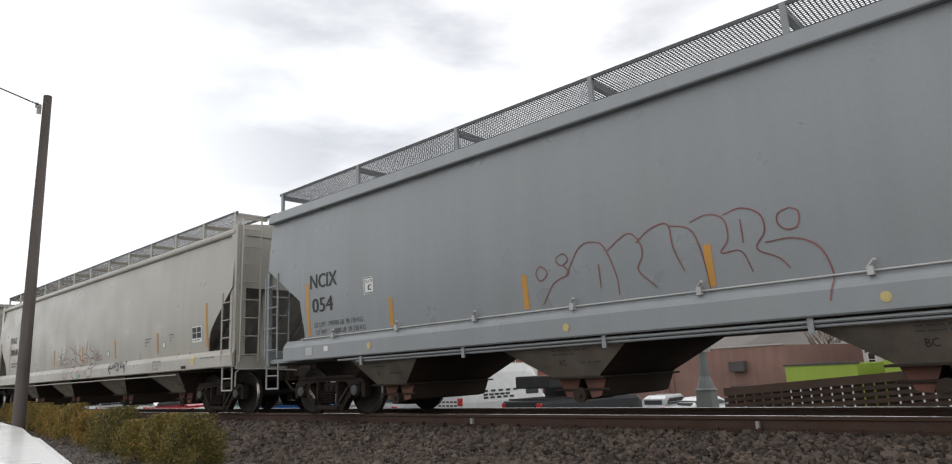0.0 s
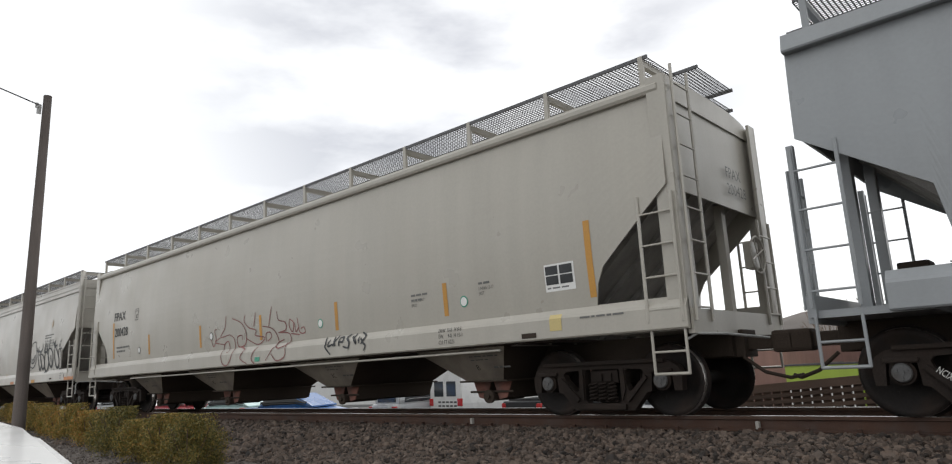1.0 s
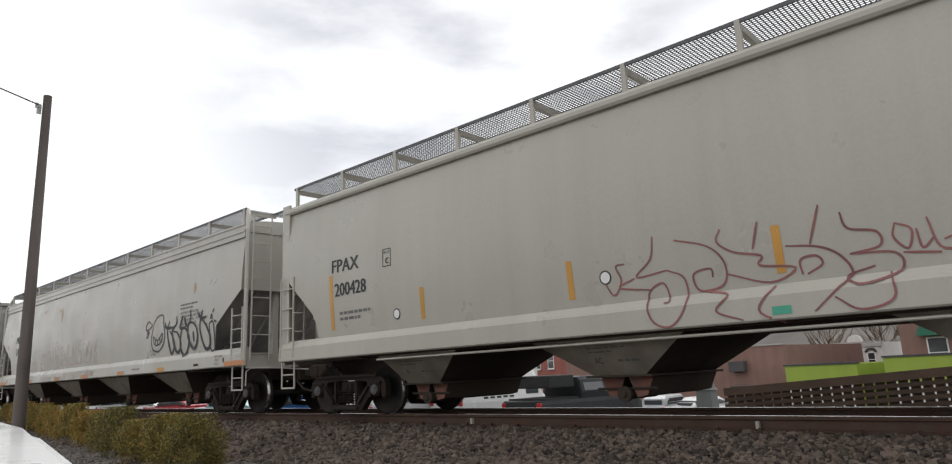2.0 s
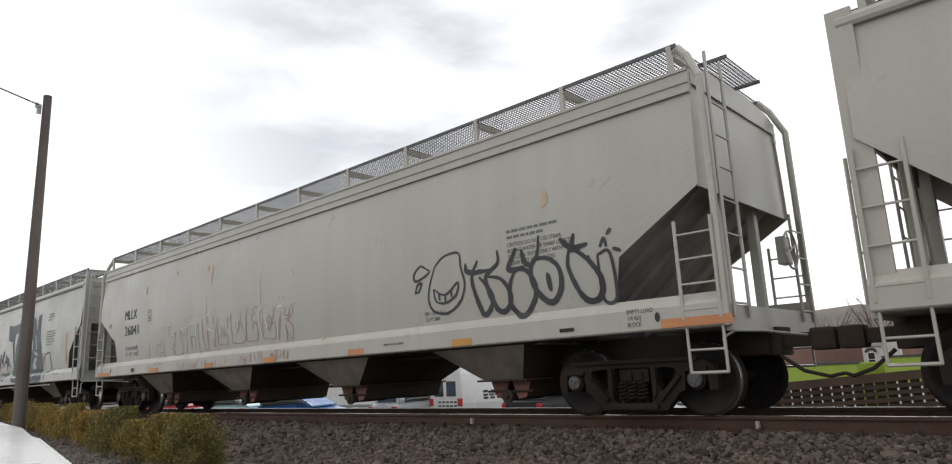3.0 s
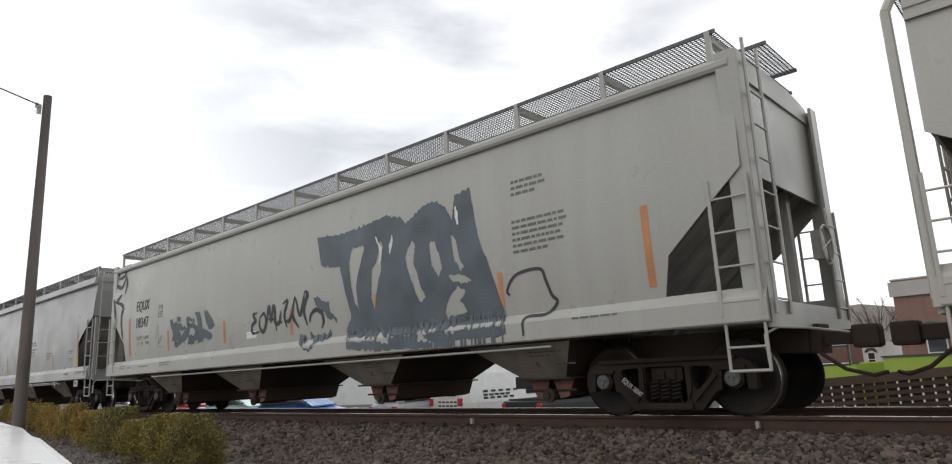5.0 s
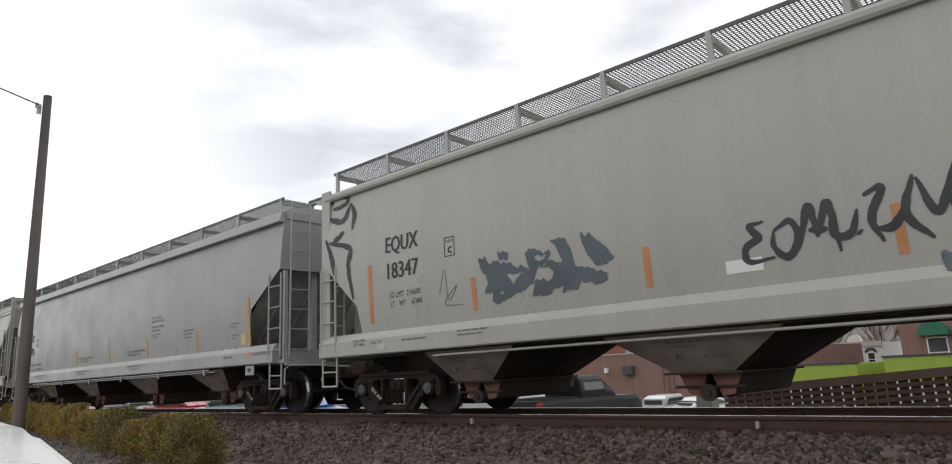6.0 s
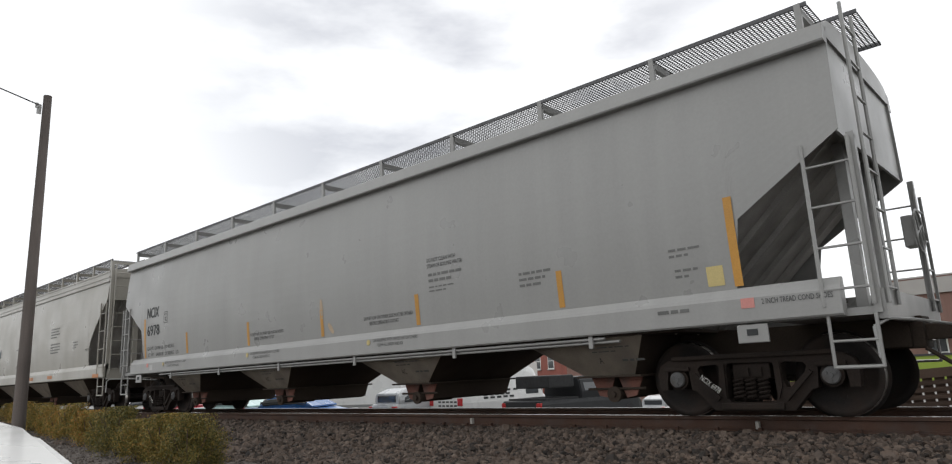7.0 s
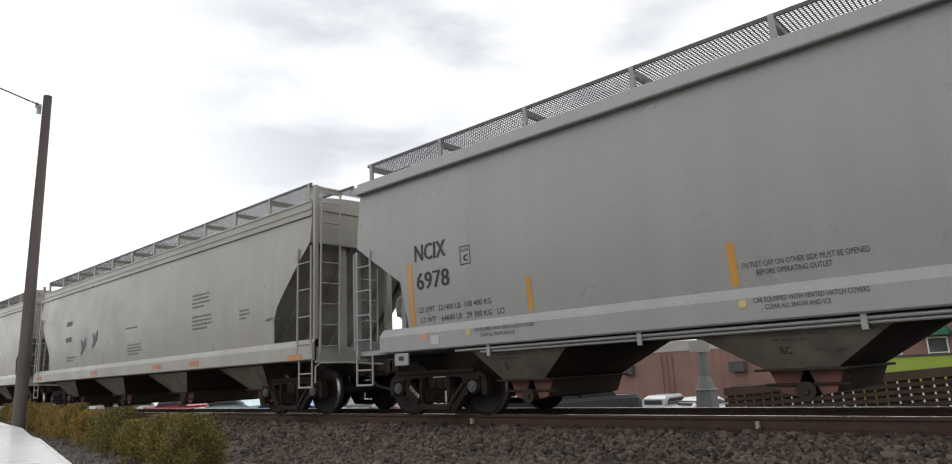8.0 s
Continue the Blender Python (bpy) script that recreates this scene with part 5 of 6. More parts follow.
# dull tan car
notice(car_f, 3.6, 2.75, 0.85, 4, 51, 0.06)
notice(car_f, 3.6, 2.25, 1.0, 4, 52, 0.06)
notice(car_f, 5.9, 2.2, 0.4, 3, 53, 0.05)
notice(car_f, -0.5, 2.3, 1.1, 1, 54, 0.06)
notice(car_f, -0.4, 1.85, 0.9, 4, 55, 0.05)
notice(car_f, -5.6, 2.75, 0.7, 1, 56, 0.22)
notice(car_f, -5.6, 2.25, 0.7, 1, 57, 0.22)
notice(car_f, -5.5, 1.75, 0.9, 2, 58, 0.06)
for x, z in ((-4.1, 2.0), (-3.1, 2.15)):
    graffiti(car_f, [[(x, z + 0.25), (x + 0.12, z), (x - 0.05, z - 0.2)], [(x + 0.25, z + 0.2), (x + 0.2, z - 0.1)], [(x + 0.4, z + 0.3), (x + 0.3, z)]], 0.16, SPRAY_SLATE, "dark smudged tag", 0.6)
for x in (-8.3, -3.0, 1.5, 3.6, 7.9):
    plaque(car_f, x, 1.15 if x < 7 else 1.07, 0.5, 0.11, RUSTY_AMBER)
write(car_f, "EMPTY LOAD", 0.07, 7.0, 1.9, 0.55)


# ---- the ground ----
ASPHALT = material("worn_asphalt", (0.085, 0.083, 0.08), 0.9, 0, 0.2, 1.2, 0.004, dirt=(0.13, 0.125, 0.115), dirt_amount=0.6, fine=90)
BALLAST_BED = material("ballast_bed", (0.03, 0.023, 0.018), 0.95, 0, 0.35, 9, 0.02, dirt=(0.04, 0.03, 0.024), dirt_amount=0.8, fine=40)
MULCH = material("dark_mulch", (0.085, 0.072, 0.064), 0.95, 0, 0.4, 8, 0.02, dirt=(0.15, 0.13, 0.11), dirt_amount=0.6, fine=45)
CONCRETE = material("pale_concrete", (0.36, 0.34, 0.31), 0.85, 0, 0.12, 2, 0.002, dirt=(0.22, 0.2, 0.18), dirt_amount=0.5)
STONE = material("ballast_stone", (0.068, 0.051, 0.040), 0.85, 0, 0.22, 20, 0.0, fine=70, per_island=0.9, dirt=(0.12, 0.07, 0.045), dirt_amount=0.4)
RAIL = material("rusty_rail", (0.06, 0.030, 0.019), 0.85, 0.0, 0.2, 6, 0.002, dirt=(0.06, 0.045, 0.04), dirt_amount=0.7)
RAIL_TOP = material("polished_railhead", (0.50, 0.49, 0.47), 0.22, 0.95, 0.08, 10)
TIE = material("tarred_tie", (0.035, 0.027, 0.022), 0.9, 0, 0.3, 8, 0.006)


def ground_z(y):
    pts = [(-500, -0.62), (-7.0, -0.60), (-5.0, -0.50), (-3.9, -0.42), (-2.6, -0.38), (-1.9, -0.27), (-1.2, -0.20), (1.3, -0.20), (2.6, -0.45), (5.0, -1.15), (16, -1.65),
           (25, -2.4), (34, -2.95), (500, -3.05)]
    for (a, za), (b, zb) in zip(pts, pts[1:]):
        if y <= b:
            return za + (zb - za) * (y - a) / (b - a)
    return -3.05


bm = bmesh.new()
ys = [-500, -60, -20, -9, -7, -5, -3.9, -2.6, -1.9, -1.2, 1.3, 2.6, 5, 16, 25, 34, 90, 500]
xs = [-700, -120, -60, -30, -15, -5, 5, 30, 120, 500]
rows_ = [[bm.verts.new((x, y, ground_z(y))) for x in xs] for y in ys]
for a, b, y in zip(rows_, rows_[1:], ys):
    for i in range(len(xs) - 1):
        f = bm.faces.new((a[i], a[i + 1], b[i + 1], b[i]))
        f.material_index = 1 if -3.95 < y < 4.9 else (2 if -7.1 < y < -3.9 else 0)
ground = part("ground", bm, ASPHALT, None, "asphalt lot, mulch strip and railway embankment")
ground.data.materials.append(BALLAST_BED)
ground.data.materials.append(MULCH)
tagged(ground, category="ground", kind="structure")


def stones(name, count, xr, yr, size, seed, mat=None, label="grey-brown crushed stone ballast along the rail", flat=1.0):
    """Loose crushed stone as one mesh."""
    rng = np.random.default_rng(seed)
    t = (1 + 5 ** 0.5) / 2
    base = np.array([(-1, t, 0), (1, t, 0), (-1, -t, 0), (1, -t, 0), (0, -1, t), (0, 1, t), (0, -1, -t), (0, 1, -t), (t, 0, -1), (t, 0, 1), (-t, 0, -1), (-t, 0, 1)]) / 1.9
    faces = np.array([(0, 11, 5), (0, 5, 1), (0, 1, 7), (0, 7, 10), (0, 10, 11), (1, 5, 9), (5, 11, 4), (11, 10, 2), (10, 7, 6), (7, 1, 8), (3, 9, 4), (3, 4, 2),
                      (3, 2, 6), (3, 6, 8), (3, 8, 9), (4, 9, 5), (2, 4, 11), (6, 2, 10), (8, 6, 7), (9, 8, 1)])
    x, y = rng.uniform(*xr, count), rng.uniform(*yr, count)
    z = np.array([ground_z(v) for v in y]) + rng.uniform(-0.2, 0.7, count) * size
    s = size * rng.lognormal(0, 0.32, count)
    v = base[None] * (1 + rng.uniform(-0.38, 0.38, (count, 12, 3))) * s[:, None, None] * rng.uniform(0.6, 1.15, (count, 1, 3)) * (1.0, 1.0, flat)
    a, b = rng.uniform(0, 6.28, count), rng.uniform(0, 6.28, count)
    ca, sa, cb, sb = np.cos(a)[:, None], np.sin(a)[:, None], np.cos(b)[:, None], np.sin(b)[:, None]
    X, Y, Z = v[..., 0].copy(), v[..., 1].copy(), v[..., 2].copy()
    X, Y = X * ca - Y * sa, X * sa + Y * ca
    Y, Z = Y * cb - Z * sb, Y * sb + Z * cb
    v = np.stack([X + x[:, None], Y + y[:, None], Z + z[:, None]], -1).reshape(-1, 3)
    f = (faces[None] + 12 * np.arange(count)[:, None, None]).reshape(-1, 3)
    me = bpy.data.meshes.new(name)
    me.from_pydata(v.tolist(), [], f.tolist())
    return tagged(part(name, me, mat or STONE), label, name, kind="stuff")


stones("ballast", 27000, (-9.0, 3.0), (-4.0, -0.93), 0.029, 3)
stones("ballast", 9000, (-17.0, -9.0), (-4.1, -0.93), 0.038, 4)
stones("ballast", 7000, (-36.0, -17.0), (-2.7, -0.95), 0.048, 7)
CHIP = material("mulch_chip", (0.10, 0.082, 0.07), 0.9, 0, 0.2, 20, fine=70, per_island=0.55)
stones("mulch", 14000, (-24.0, -4.0), (-6.6, -3.3), 0.022, 8, CHIP, "dark shredded bark mulch under the hedge", 0.4)
stones("ballast", 3000, (-14.0, 3.5), (-0.7, 0.7), 0.04, 5)
stones("ballast", 5000, (-20.0, 3.5), (0.8, 2.4), 0.05, 6)


def rail(y):
    ob = thing("rail", "rust-brown steel rail with a polished head", "rail", "rails", at=pose(0, y, 0))
    prof = [(-0.07, -0.178), (0.07, -0.178), (0.07, -0.165), (0.012, -0.145), (0.009, -0.05), (0.036, -0.04), (0.036, -0.008), (0.030, -0.002), (-0.030, -0.002),
            (-0.036, -0.008), (-0.036, -0.04), (-0.009, -0.05), (-0.012, -0.145), (-0.07, -0.165)]
    part("rail_body", sweep(bmesh.new(), prof, -260, 60), RAIL, ob)
    part("running_surface", box(bmesh.new(), -260, 60, -0.026, 0.026, -0.0015, 0.002), RAIL_TOP, ob, "bright polished running surface")
    return ob


near_rail = rail(-0.755)
for x in (-7.39, -2.74):
    part("bond_clip", box(bmesh.new(), x - 0.02, x + 0.02, -0.075, -0.012, -0.15, -0.06, 0.005), CONCRETE, near_rail, "pale bond clip on the web")
rail(0.755)
bm_plate = bmesh.new()
box(bm_plate, -0.10, 0.10, -0.93, -0.58, -0.195, -0.178)
box(bm_plate, -0.02, 0.02, -0.865, -0.82, -0.185, -0.13)
tie0 = thing("railroad_tie", "dark tarred timber tie under the rails", "railroad tie", "ties under the track", at=pose(2.6, 0, 0))
part("timber", box(bmesh.new(), -0.115, 0.115, -1.30, 1.30, -0.37, -0.196, 0.012), TIE, tie0)
plate_me = bpy.data.meshes.new("tie_plate")
bm_plate.to_mesh(plate_me)
part("tie_plate", plate_me, RAIL, tie0)
for k in range(1, 62):
    copy_thing(tie0, pose(2.6 - 0.53 * k, 0, 0))

# ---- utility pole and its wire ----
POLE = material("weathered_pole_timber", (0.125, 0.105, 0.095), 0.9, 0, 0.2, 3, 0.006, 0.35, fine=50)
pole = thing("utility_pole", "weathered brown timber utility pole beside the hedge", "utility pole", at=pose(-21.1, -3.75, -0.55))
bm = bmesh.new()
bmesh.ops.create_cone(bm, cap_ends=True, segments=18, radius1=0.165, radius2=0.11, depth=9.75, matrix=Matrix.Translation((0, 0, 4.875)))
part("shaft", bm, POLE, pole)
bm = bmesh.new()
box(bm, -0.16, -0.12, -0.22, -0.10, 9.2, 9.5, 0.01)
disc(bm, (-0.13, -0.22, 9.45), (0, 0, 1), 0.05, 0.14, 10)
part("bracket", bm, BARE, pole)
wire = thing("overhead_wire", "black overhead service cable", "cable")
a, b = Vector((-21.15, -3.97, 8.9)), Vector((-19.6, -14.5, 12.3))
bm = pipe(bmesh.new(), [a.lerp(b, k / 10) - Vector((0, 0, 0.5 * math.sin(math.pi * k / 10))) for k in range(11)], 0.02, 5)
part("strand", bm, RUBBER, wire)


# ---- hedge ----
def leaf_material():
    m = bpy.data.materials.new("hedge_leaf")
    m.use_nodes = True
    n, l = m.node_tree.nodes, m.node_tree.links
    b = n["Principled BSDF"]
    ge = n.new("ShaderNodeNewGeometry")
    rp = n.new("ShaderNodeValToRGB")
    el = rp.color_ramp.elements
    el[0].position, el[0].color = 0.0, (0.03, 0.036, 0.010, 1)
    el[1].position, el[1].color = 1.0, (0.34, 0.12, 0.03, 1)
    for pos, col in ((0.28, (0.10, 0.098, 0.02, 1)), (0.56, (0.21, 0.165, 0.032, 1)), (0.80, (0.34, 0.19, 0.04, 1))):
        q = rp.color_ramp.elements.new(pos)
        q.color = col
    oi = n.new("ShaderNodeObjectInfo")
    mixf = n.new("ShaderNodeMix")
    mixf.inputs["Factor"].default_value = 0.32
    l.new(ge.outputs["Random Per Island"], mixf.inputs["A"])
    l.new(oi.outputs["Random"], mixf.inputs["B"])
    l.new(mixf.outputs["Result"], rp.inputs["Fac"])
    mr = n.new("ShaderNodeMapRange")
    mr.inputs[3].default_value, mr.inputs[4].default_value = 0.9, 1.2
    sc = n.new("ShaderNodeVectorMath")
    sc.operation = "SCALE"
    l.new(oi.outputs["Random"], mr.inputs[0])
    l.new(rp.outputs["Color"], sc.inputs[0])
    l.new(mr.outputs[0], sc.inputs["Scale"])
    l.new(sc.outputs[0], b.inputs["Base Color"])
    b.inputs["Roughness"].default_value = 0.7
    b.inputs["Subsurface Weight"].default_value = 0.0
    return m


LEAF = leaf_material()
TWIG = material("shrub_twig", (0.11, 0.075, 0.05), 0.9, 0, 0.2, 10)


def leaves_mesh(rng, count, rx, ry, h, size, base=0.04):
    """Small pointed leaves in tufts through an uneven upright crown."""
    tufts = 60
    a = rng.uniform(0, 6.283, tufts)
    rad = np.sqrt(rng.uniform(0.05, 1, tufts)) * rng.uniform(0.72, 1.08, tufts)
    tz = base + (h - base) * rng.uniform(0.05, 1.0, tufts) ** 0.85
    fall = np.where(tz > 0.6 * h, 1 - 0.45 * (tz - 0.6 * h) / (0.4 * h), 0.80 + 0.2 * tz / (0.6 * h))
    cx, cy = rx * rad * fall * np.cos(a), ry * rad * fall * np.sin(a)
    pick = rng.integers(0, tufts, count)
    c = np.stack([cx[pick], cy[pick], tz[pick]], -1) + rng.normal(0, 1, (count, 3)) * (0.055, 0.055, 0.075)
    c[:, 2] = np.clip(c[:, 2], 0.01, h * 1.08)
    up = rng.normal(0, 1, (count, 3)) + (0, 0, 1.1)
    up /= np.linalg.norm(up, axis=1)[:, None]
    sd = np.cross(up, rng.normal(0, 1, (count, 3)))
    sd /= np.linalg.norm(sd, axis=1)[:, None]
    s = size * rng.uniform(0.6, 1.4, count)[:, None]
    v = np.stack([c - up * s, c + sd * s * 0.42, c + up * s, c - sd * s * 0.42], 1).reshape(-1, 3)
    f = np.arange(count * 4).reshape(-1, 4)
    me = bpy.data.meshes.new("leaves")
    me.from_pydata(v.tolist(), [], f.tolist())
    return me


rng_np = np.random.default_rng(11)
shrubs = []
for k in range(14):
    near = max(0.0, 1 - k / 10)
    x = -8.55 - 1.20 * k - 0.03 * k * k
    y = -4.92 + 0.145 * (-8.55 - x) + 0.05 * math.sin(1.7 * k)
    h = 0.68 + 0.09 * math.sin(2.3 * k + 0.6)
    label = ("orange-tipped low hedge shrub in the mulch strip", "olive green low hedge shrub in the mulch strip", "yellow-green low hedge shrub in the mulch strip")[k % 3]
    sh = thing("shrub", label, "shrub", "shrubs of the hedge", at=pose(x, y, ground_z(y), 0, 0, 40 * k))
    lv_ = part("foliage", leaves_mesh(rng_np, int(7000 + 11000 * near), 0.40, 0.42, h, 0.013 + 0.008 * (1 - near)), LEAF, sh)
    tagged(lv_, kind="stuff")
    bm = bmesh.new()
    for j in range(7):
        a = 0.9 * j
        pipe(bm, [(0.04 * math.cos(a), 0.04 * math.sin(a), -0.05), (0.18 * math.cos(a), 0.18 * math.sin(a), h * 0.45), (0.32 * math.cos(a + .2), 0.32 * math.sin(a + .2), h * 0.85)], 0.007, 4)
    part("stem", bm, TWIG, sh)

# concrete edge of the path by the pole
path = part("pavement", box(bmesh.new(), -120, -13.0, -7.6, -5.75, -0.75, -0.52, 0.02), CONCRETE, None, "pale concrete path beside the mulch strip")
tagged(path, category="pavement", kind="structure")
# ---- parked vehicles ----
GLASS = material("dark_window_glass", (0.03, 0.035, 0.04), 0.08, 0, 0.05, 3, spec=0.9)
TAIL = material("red_tail_lamp", (0.45, 0.03, 0.03), 0.25, 0, 0.05, 3)
CHROME = material("grey_trim", (0.35, 0.35, 0.35), 0.35, 0.6, 0.05, 3)
LAMP = material("clear_headlamp", (0.6, 0.6, 0.6), 0.2, 0, 0.05, 3)


def paint_finish(name, base):
    m = material(name, base, 0.3, 0.0, 0.04, 1.5, 0.0, dirt=tuple(0.8 * c + 0.02 for c in base), dirt_amount=0.3)
    m.node_tree.nodes["Principled BSDF"].inputs["Coat Weight"].default_value = 0.4
    return m


VEHICLE_PAINT = {
    "white": paint_finish("white_car_paint", (0.70, 0.70, 0.69)),
    "silver": paint_finish("silver_car_paint", (0.42, 0.43, 0.44)),
    "charcoal": material("charcoal_car_paint", (0.03, 0.031, 0.033), 0.5, 0, 0.05, 2, spec=0.25),
    "blue": paint_finish("blue_car_paint", (0.03, 0.12, 0.33)),
    "teal": paint_finish("pale_teal_car_paint", (0.42, 0.58, 0.58)),
    "red": paint_finish("red_car_paint", (0.36, 0.03, 0.045)),
}


def wheel_part(ob, x, side, w, r):
    ty = part("wheel", disc(bmesh.new(), (x, side * (w / 2 - 0.10), r), (0, 1, 0), r, 0.22, 24), RUBBER, ob)
    bm = disc(bmesh.new(), (x, side * (w / 2 + 0.012), r), (0, side, 0), r * 0.62, 0.02, 20, r * 0.55)
    for k in range(5):
        a = 1.2566 * k
        box(bm, x + r * 0.33 * math.cos(a) - 0.03, x + r * 0.33 * math.cos(a) + 0.03, *sorted((side * (w / 2 + 0.012), side * (w / 2 + 0.035))), r + r * 0.33 * math.sin(a) - 0.03, r + r * 0.33 * math.sin(a) + 0.03)
    part("rim", bm, CHROME, ty)


def loft(sections):
    """A shell through cross sections (x, half width, z low, z high, half width at the top)."""
    bm = bmesh.new()
    rings = []
    for x, w, z0, z1, wt in sections:
        pts = []
        for s, seq in ((-1, (0, 1, 2, 3)), (1, (3, 2, 1, 0))):
            pr = [(w * 0.94, z0), (w, z0 + 0.35 * (z1 - z0)), (w * 0.5 + wt * 0.5 + 0.01, z0 + 0.85 * (z1 - z0)), (wt, z1)]
            pts += [(x, s * pr[i][0], pr[i][1]) for i in seq]
        rings.append([bm.verts.new(p) for p in pts])
    for a, b in zip(rings, rings[1:]):
        for i in range(8):
            j = (i + 1) % 8
            f = bm.faces.new((a[i], a[j], b[j], b[i]))
            f.smooth = False
    bm.faces.new(rings[0][::-1])
    bm.faces.new(rings[-1])
    bmesh.ops.recalc_face_normals(bm, faces=bm.faces[:])
    bmesh.ops.bevel(bm, geom=[e_ for e_ in bm.edges if e_.calc_face_angle(0) > 0.5], offset=0.035, segments=2, affect="EDGES")
    return bm


def vehicle(kind, colour, label, x, y, heading, ground=None, hood=0.0):
    """A parked vehicle, its nose along +x of its own; the wheels stand on the ground."""
    shape = {"sedan": (4.7, 1.80, 1.45, 0.95), "suv": (4.6, 1.84, 1.68, 1.05), "pickup": (5.8, 2.0, 1.90, 1.12), "van": (5.6, 2.0, 2.55, 1.2)}[kind]
    L, W, H, belt = shape
    name = {"sedan": "parked_car", "suv": "parked_suv", "pickup": "pickup_truck", "van": "cargo_van"}[kind]
    cat = {"sedan": "car", "suv": "car", "pickup": "pickup truck", "van": "van"}[kind]
    z = ground_z(y) if ground is None else ground
    ob = thing(name, label, cat, "parked vehicles", at=pose(x, y, z, 0, 0, heading))
    paint = VEHICLE_PAINT[colour]
    h, w = L / 2, W / 2
    r = 0.34 if kind in ("sedan", "suv") else 0.39
    low = 0.26
    if kind == "pickup":
        part("body", loft([(-h, w * 0.97, low + .1, belt, w * 0.95), (-h + 0.1, w, low, belt + 0.02, w * 0.97), (0.6, w, low, belt, w * 0.97), (1.2, w, low, belt, w * 0.96), (h - 0.3, w * 0.97, low, belt - 0.03, w * 0.88),
                           (h, w * 0.9, low + .05, belt - 0.2, w * 0.8)]), paint, ob)
        c = -hood
        part("cab", loft([(c - 0.75, w * 0.95, belt - 0.05, H - 0.02, w * 0.76), (c - 0.5, w * 0.96, belt - 0.05, H, w * 0.78), (c + 0.5, w * 0.96, belt - 0.05, H, w * 0.78), (c + 1.25, w * 0.95, belt - 0.05, belt + 0.02, w * 0.9)]), paint, ob)
        gl = loft([(c - 0.6, w * 0.965, belt + 0.05, H - 0.10, w * 0.80), (c + 0.5, w * 0.965, belt + 0.05, H - 0.10, w * 0.80), (c + 1.0, w * 0.96, belt + 0.05, belt + 0.25, w * 0.92)])
        part("window", gl, GLASS, ob, "dark cab windows")
        part("bed_rack", box(box(bmesh.new(), -2.3, -1.0 - hood, -0.85, 0.85, belt + 0.42, belt + 0.86, 0.05), -2.6, -0.9 - hood, -0.93, 0.93, belt + 0.02, belt + 0.08), RUBBER, ob, "black load and rack in the bed")
        part("tailgate", box(bmesh.new(), -h - 0.02, -h + 0.02, -w * 0.78, w * 0.78, 0.62, belt - 0.02, 0.01), paint, ob)
    elif kind == "van":
        part("body", loft([(-h, w * 0.97, low + .08, H - 0.06, w * 0.84), (-h + 0.12, w, low, H, w * 0.86), (1.1, w, low, H, w * 0.86), (1.7, w, low, H - 0.25, w * 0.82), (2.2, w * 0.97, low, belt + 0.05, w * 0.85),
                           (h, w * 0.9, low + .05, belt - 0.3, w * 0.75)]), paint, ob)
        for s in (-1, 1):
            part("window", box(bmesh.new(), -h - 0.02, -h + 0.03, *sorted((s * 0.10, s * 0.66)), 1.35, 1.95, 0.02), GLASS, ob, "dark rear door window")
            part("window", box(bmesh.new(), 0.95, 1.75, *sorted((s * (w - 0.06), s * (w + 0.006))), 1.25, 1.85, 0.02), GLASS, ob, "dark cab side window")
        for k, (zz, ww) in enumerate(((1.15, 1.1), (1.0, 0.8), (0.88, 0.95))):
            for j in range(5):
                part("sign_bar", box(bmesh.new(), -1.6 + j * ww * 0.4, -1.6 + j * ww * 0.4 + 0.25, -w - 0.008, -w - 0.002, zz + 0.3, zz + 0.38), BLACK, ob)
                part("sign_bar", box(bmesh.new(), -h - 0.012, -h - 0.004, -0.7 + j * 0.24, -0.54 + j * 0.24, zz - 0.05, zz + 0.01), BLACK, ob)
    else:
        hood = belt - 0.08
        part("body", loft([(-h, w * 0.9, low + .12, belt - 0.05, w * 0.82), (-h + 0.15, w * 0.97, low, belt, w * 0.9), (-0.3, w, low, belt, w * 0.95), (1.0, w, low, belt - 0.03, w * 0.93), (h - 0.25, w * 0.95, low, hood - 0.14, w * 0.8),
                           (h, w * 0.84, low + .1, hood - 0.3, w * 0.7)]), paint, ob)
        back = -h + (0.25 if kind == "suv" else 0.85)
        part("cabin", loft([(back, w * 0.92, belt - 0.04, belt + 0.02 if kind == "sedan" else H - 0.22, w * 0.8), (back + 0.55, w * 0.93, belt - 0.04, H - 0.03, w * 0.72), (0.3, w * 0.94, belt - 0.04, H, w * 0.74),
                            (1.25, w * 0.93, belt - 0.04, belt, w * 0.9)]), paint, ob)
        part("window", loft([(back + 0.25, w * 0.945, belt + 0.02, belt + 0.28, w * 0.85), (back + 0.65, w * 0.945, belt + 0.02, H - 0.1, w * 0.77), (0.3, w * 0.95, belt + 0.02, H - 0.08, w * 0.78),
                             (0.95, w * 0.945, belt + 0.02, belt + 0.16, w * 0.9)]), GLASS, ob, "dark side windows")
        part("rear_window", box(bmesh.new(), back - 0.02, back + 0.2, -w * 0.68, w * 0.68, belt + 0.06, H - 0.28, 0.03), GLASS, ob, "dark rear window")
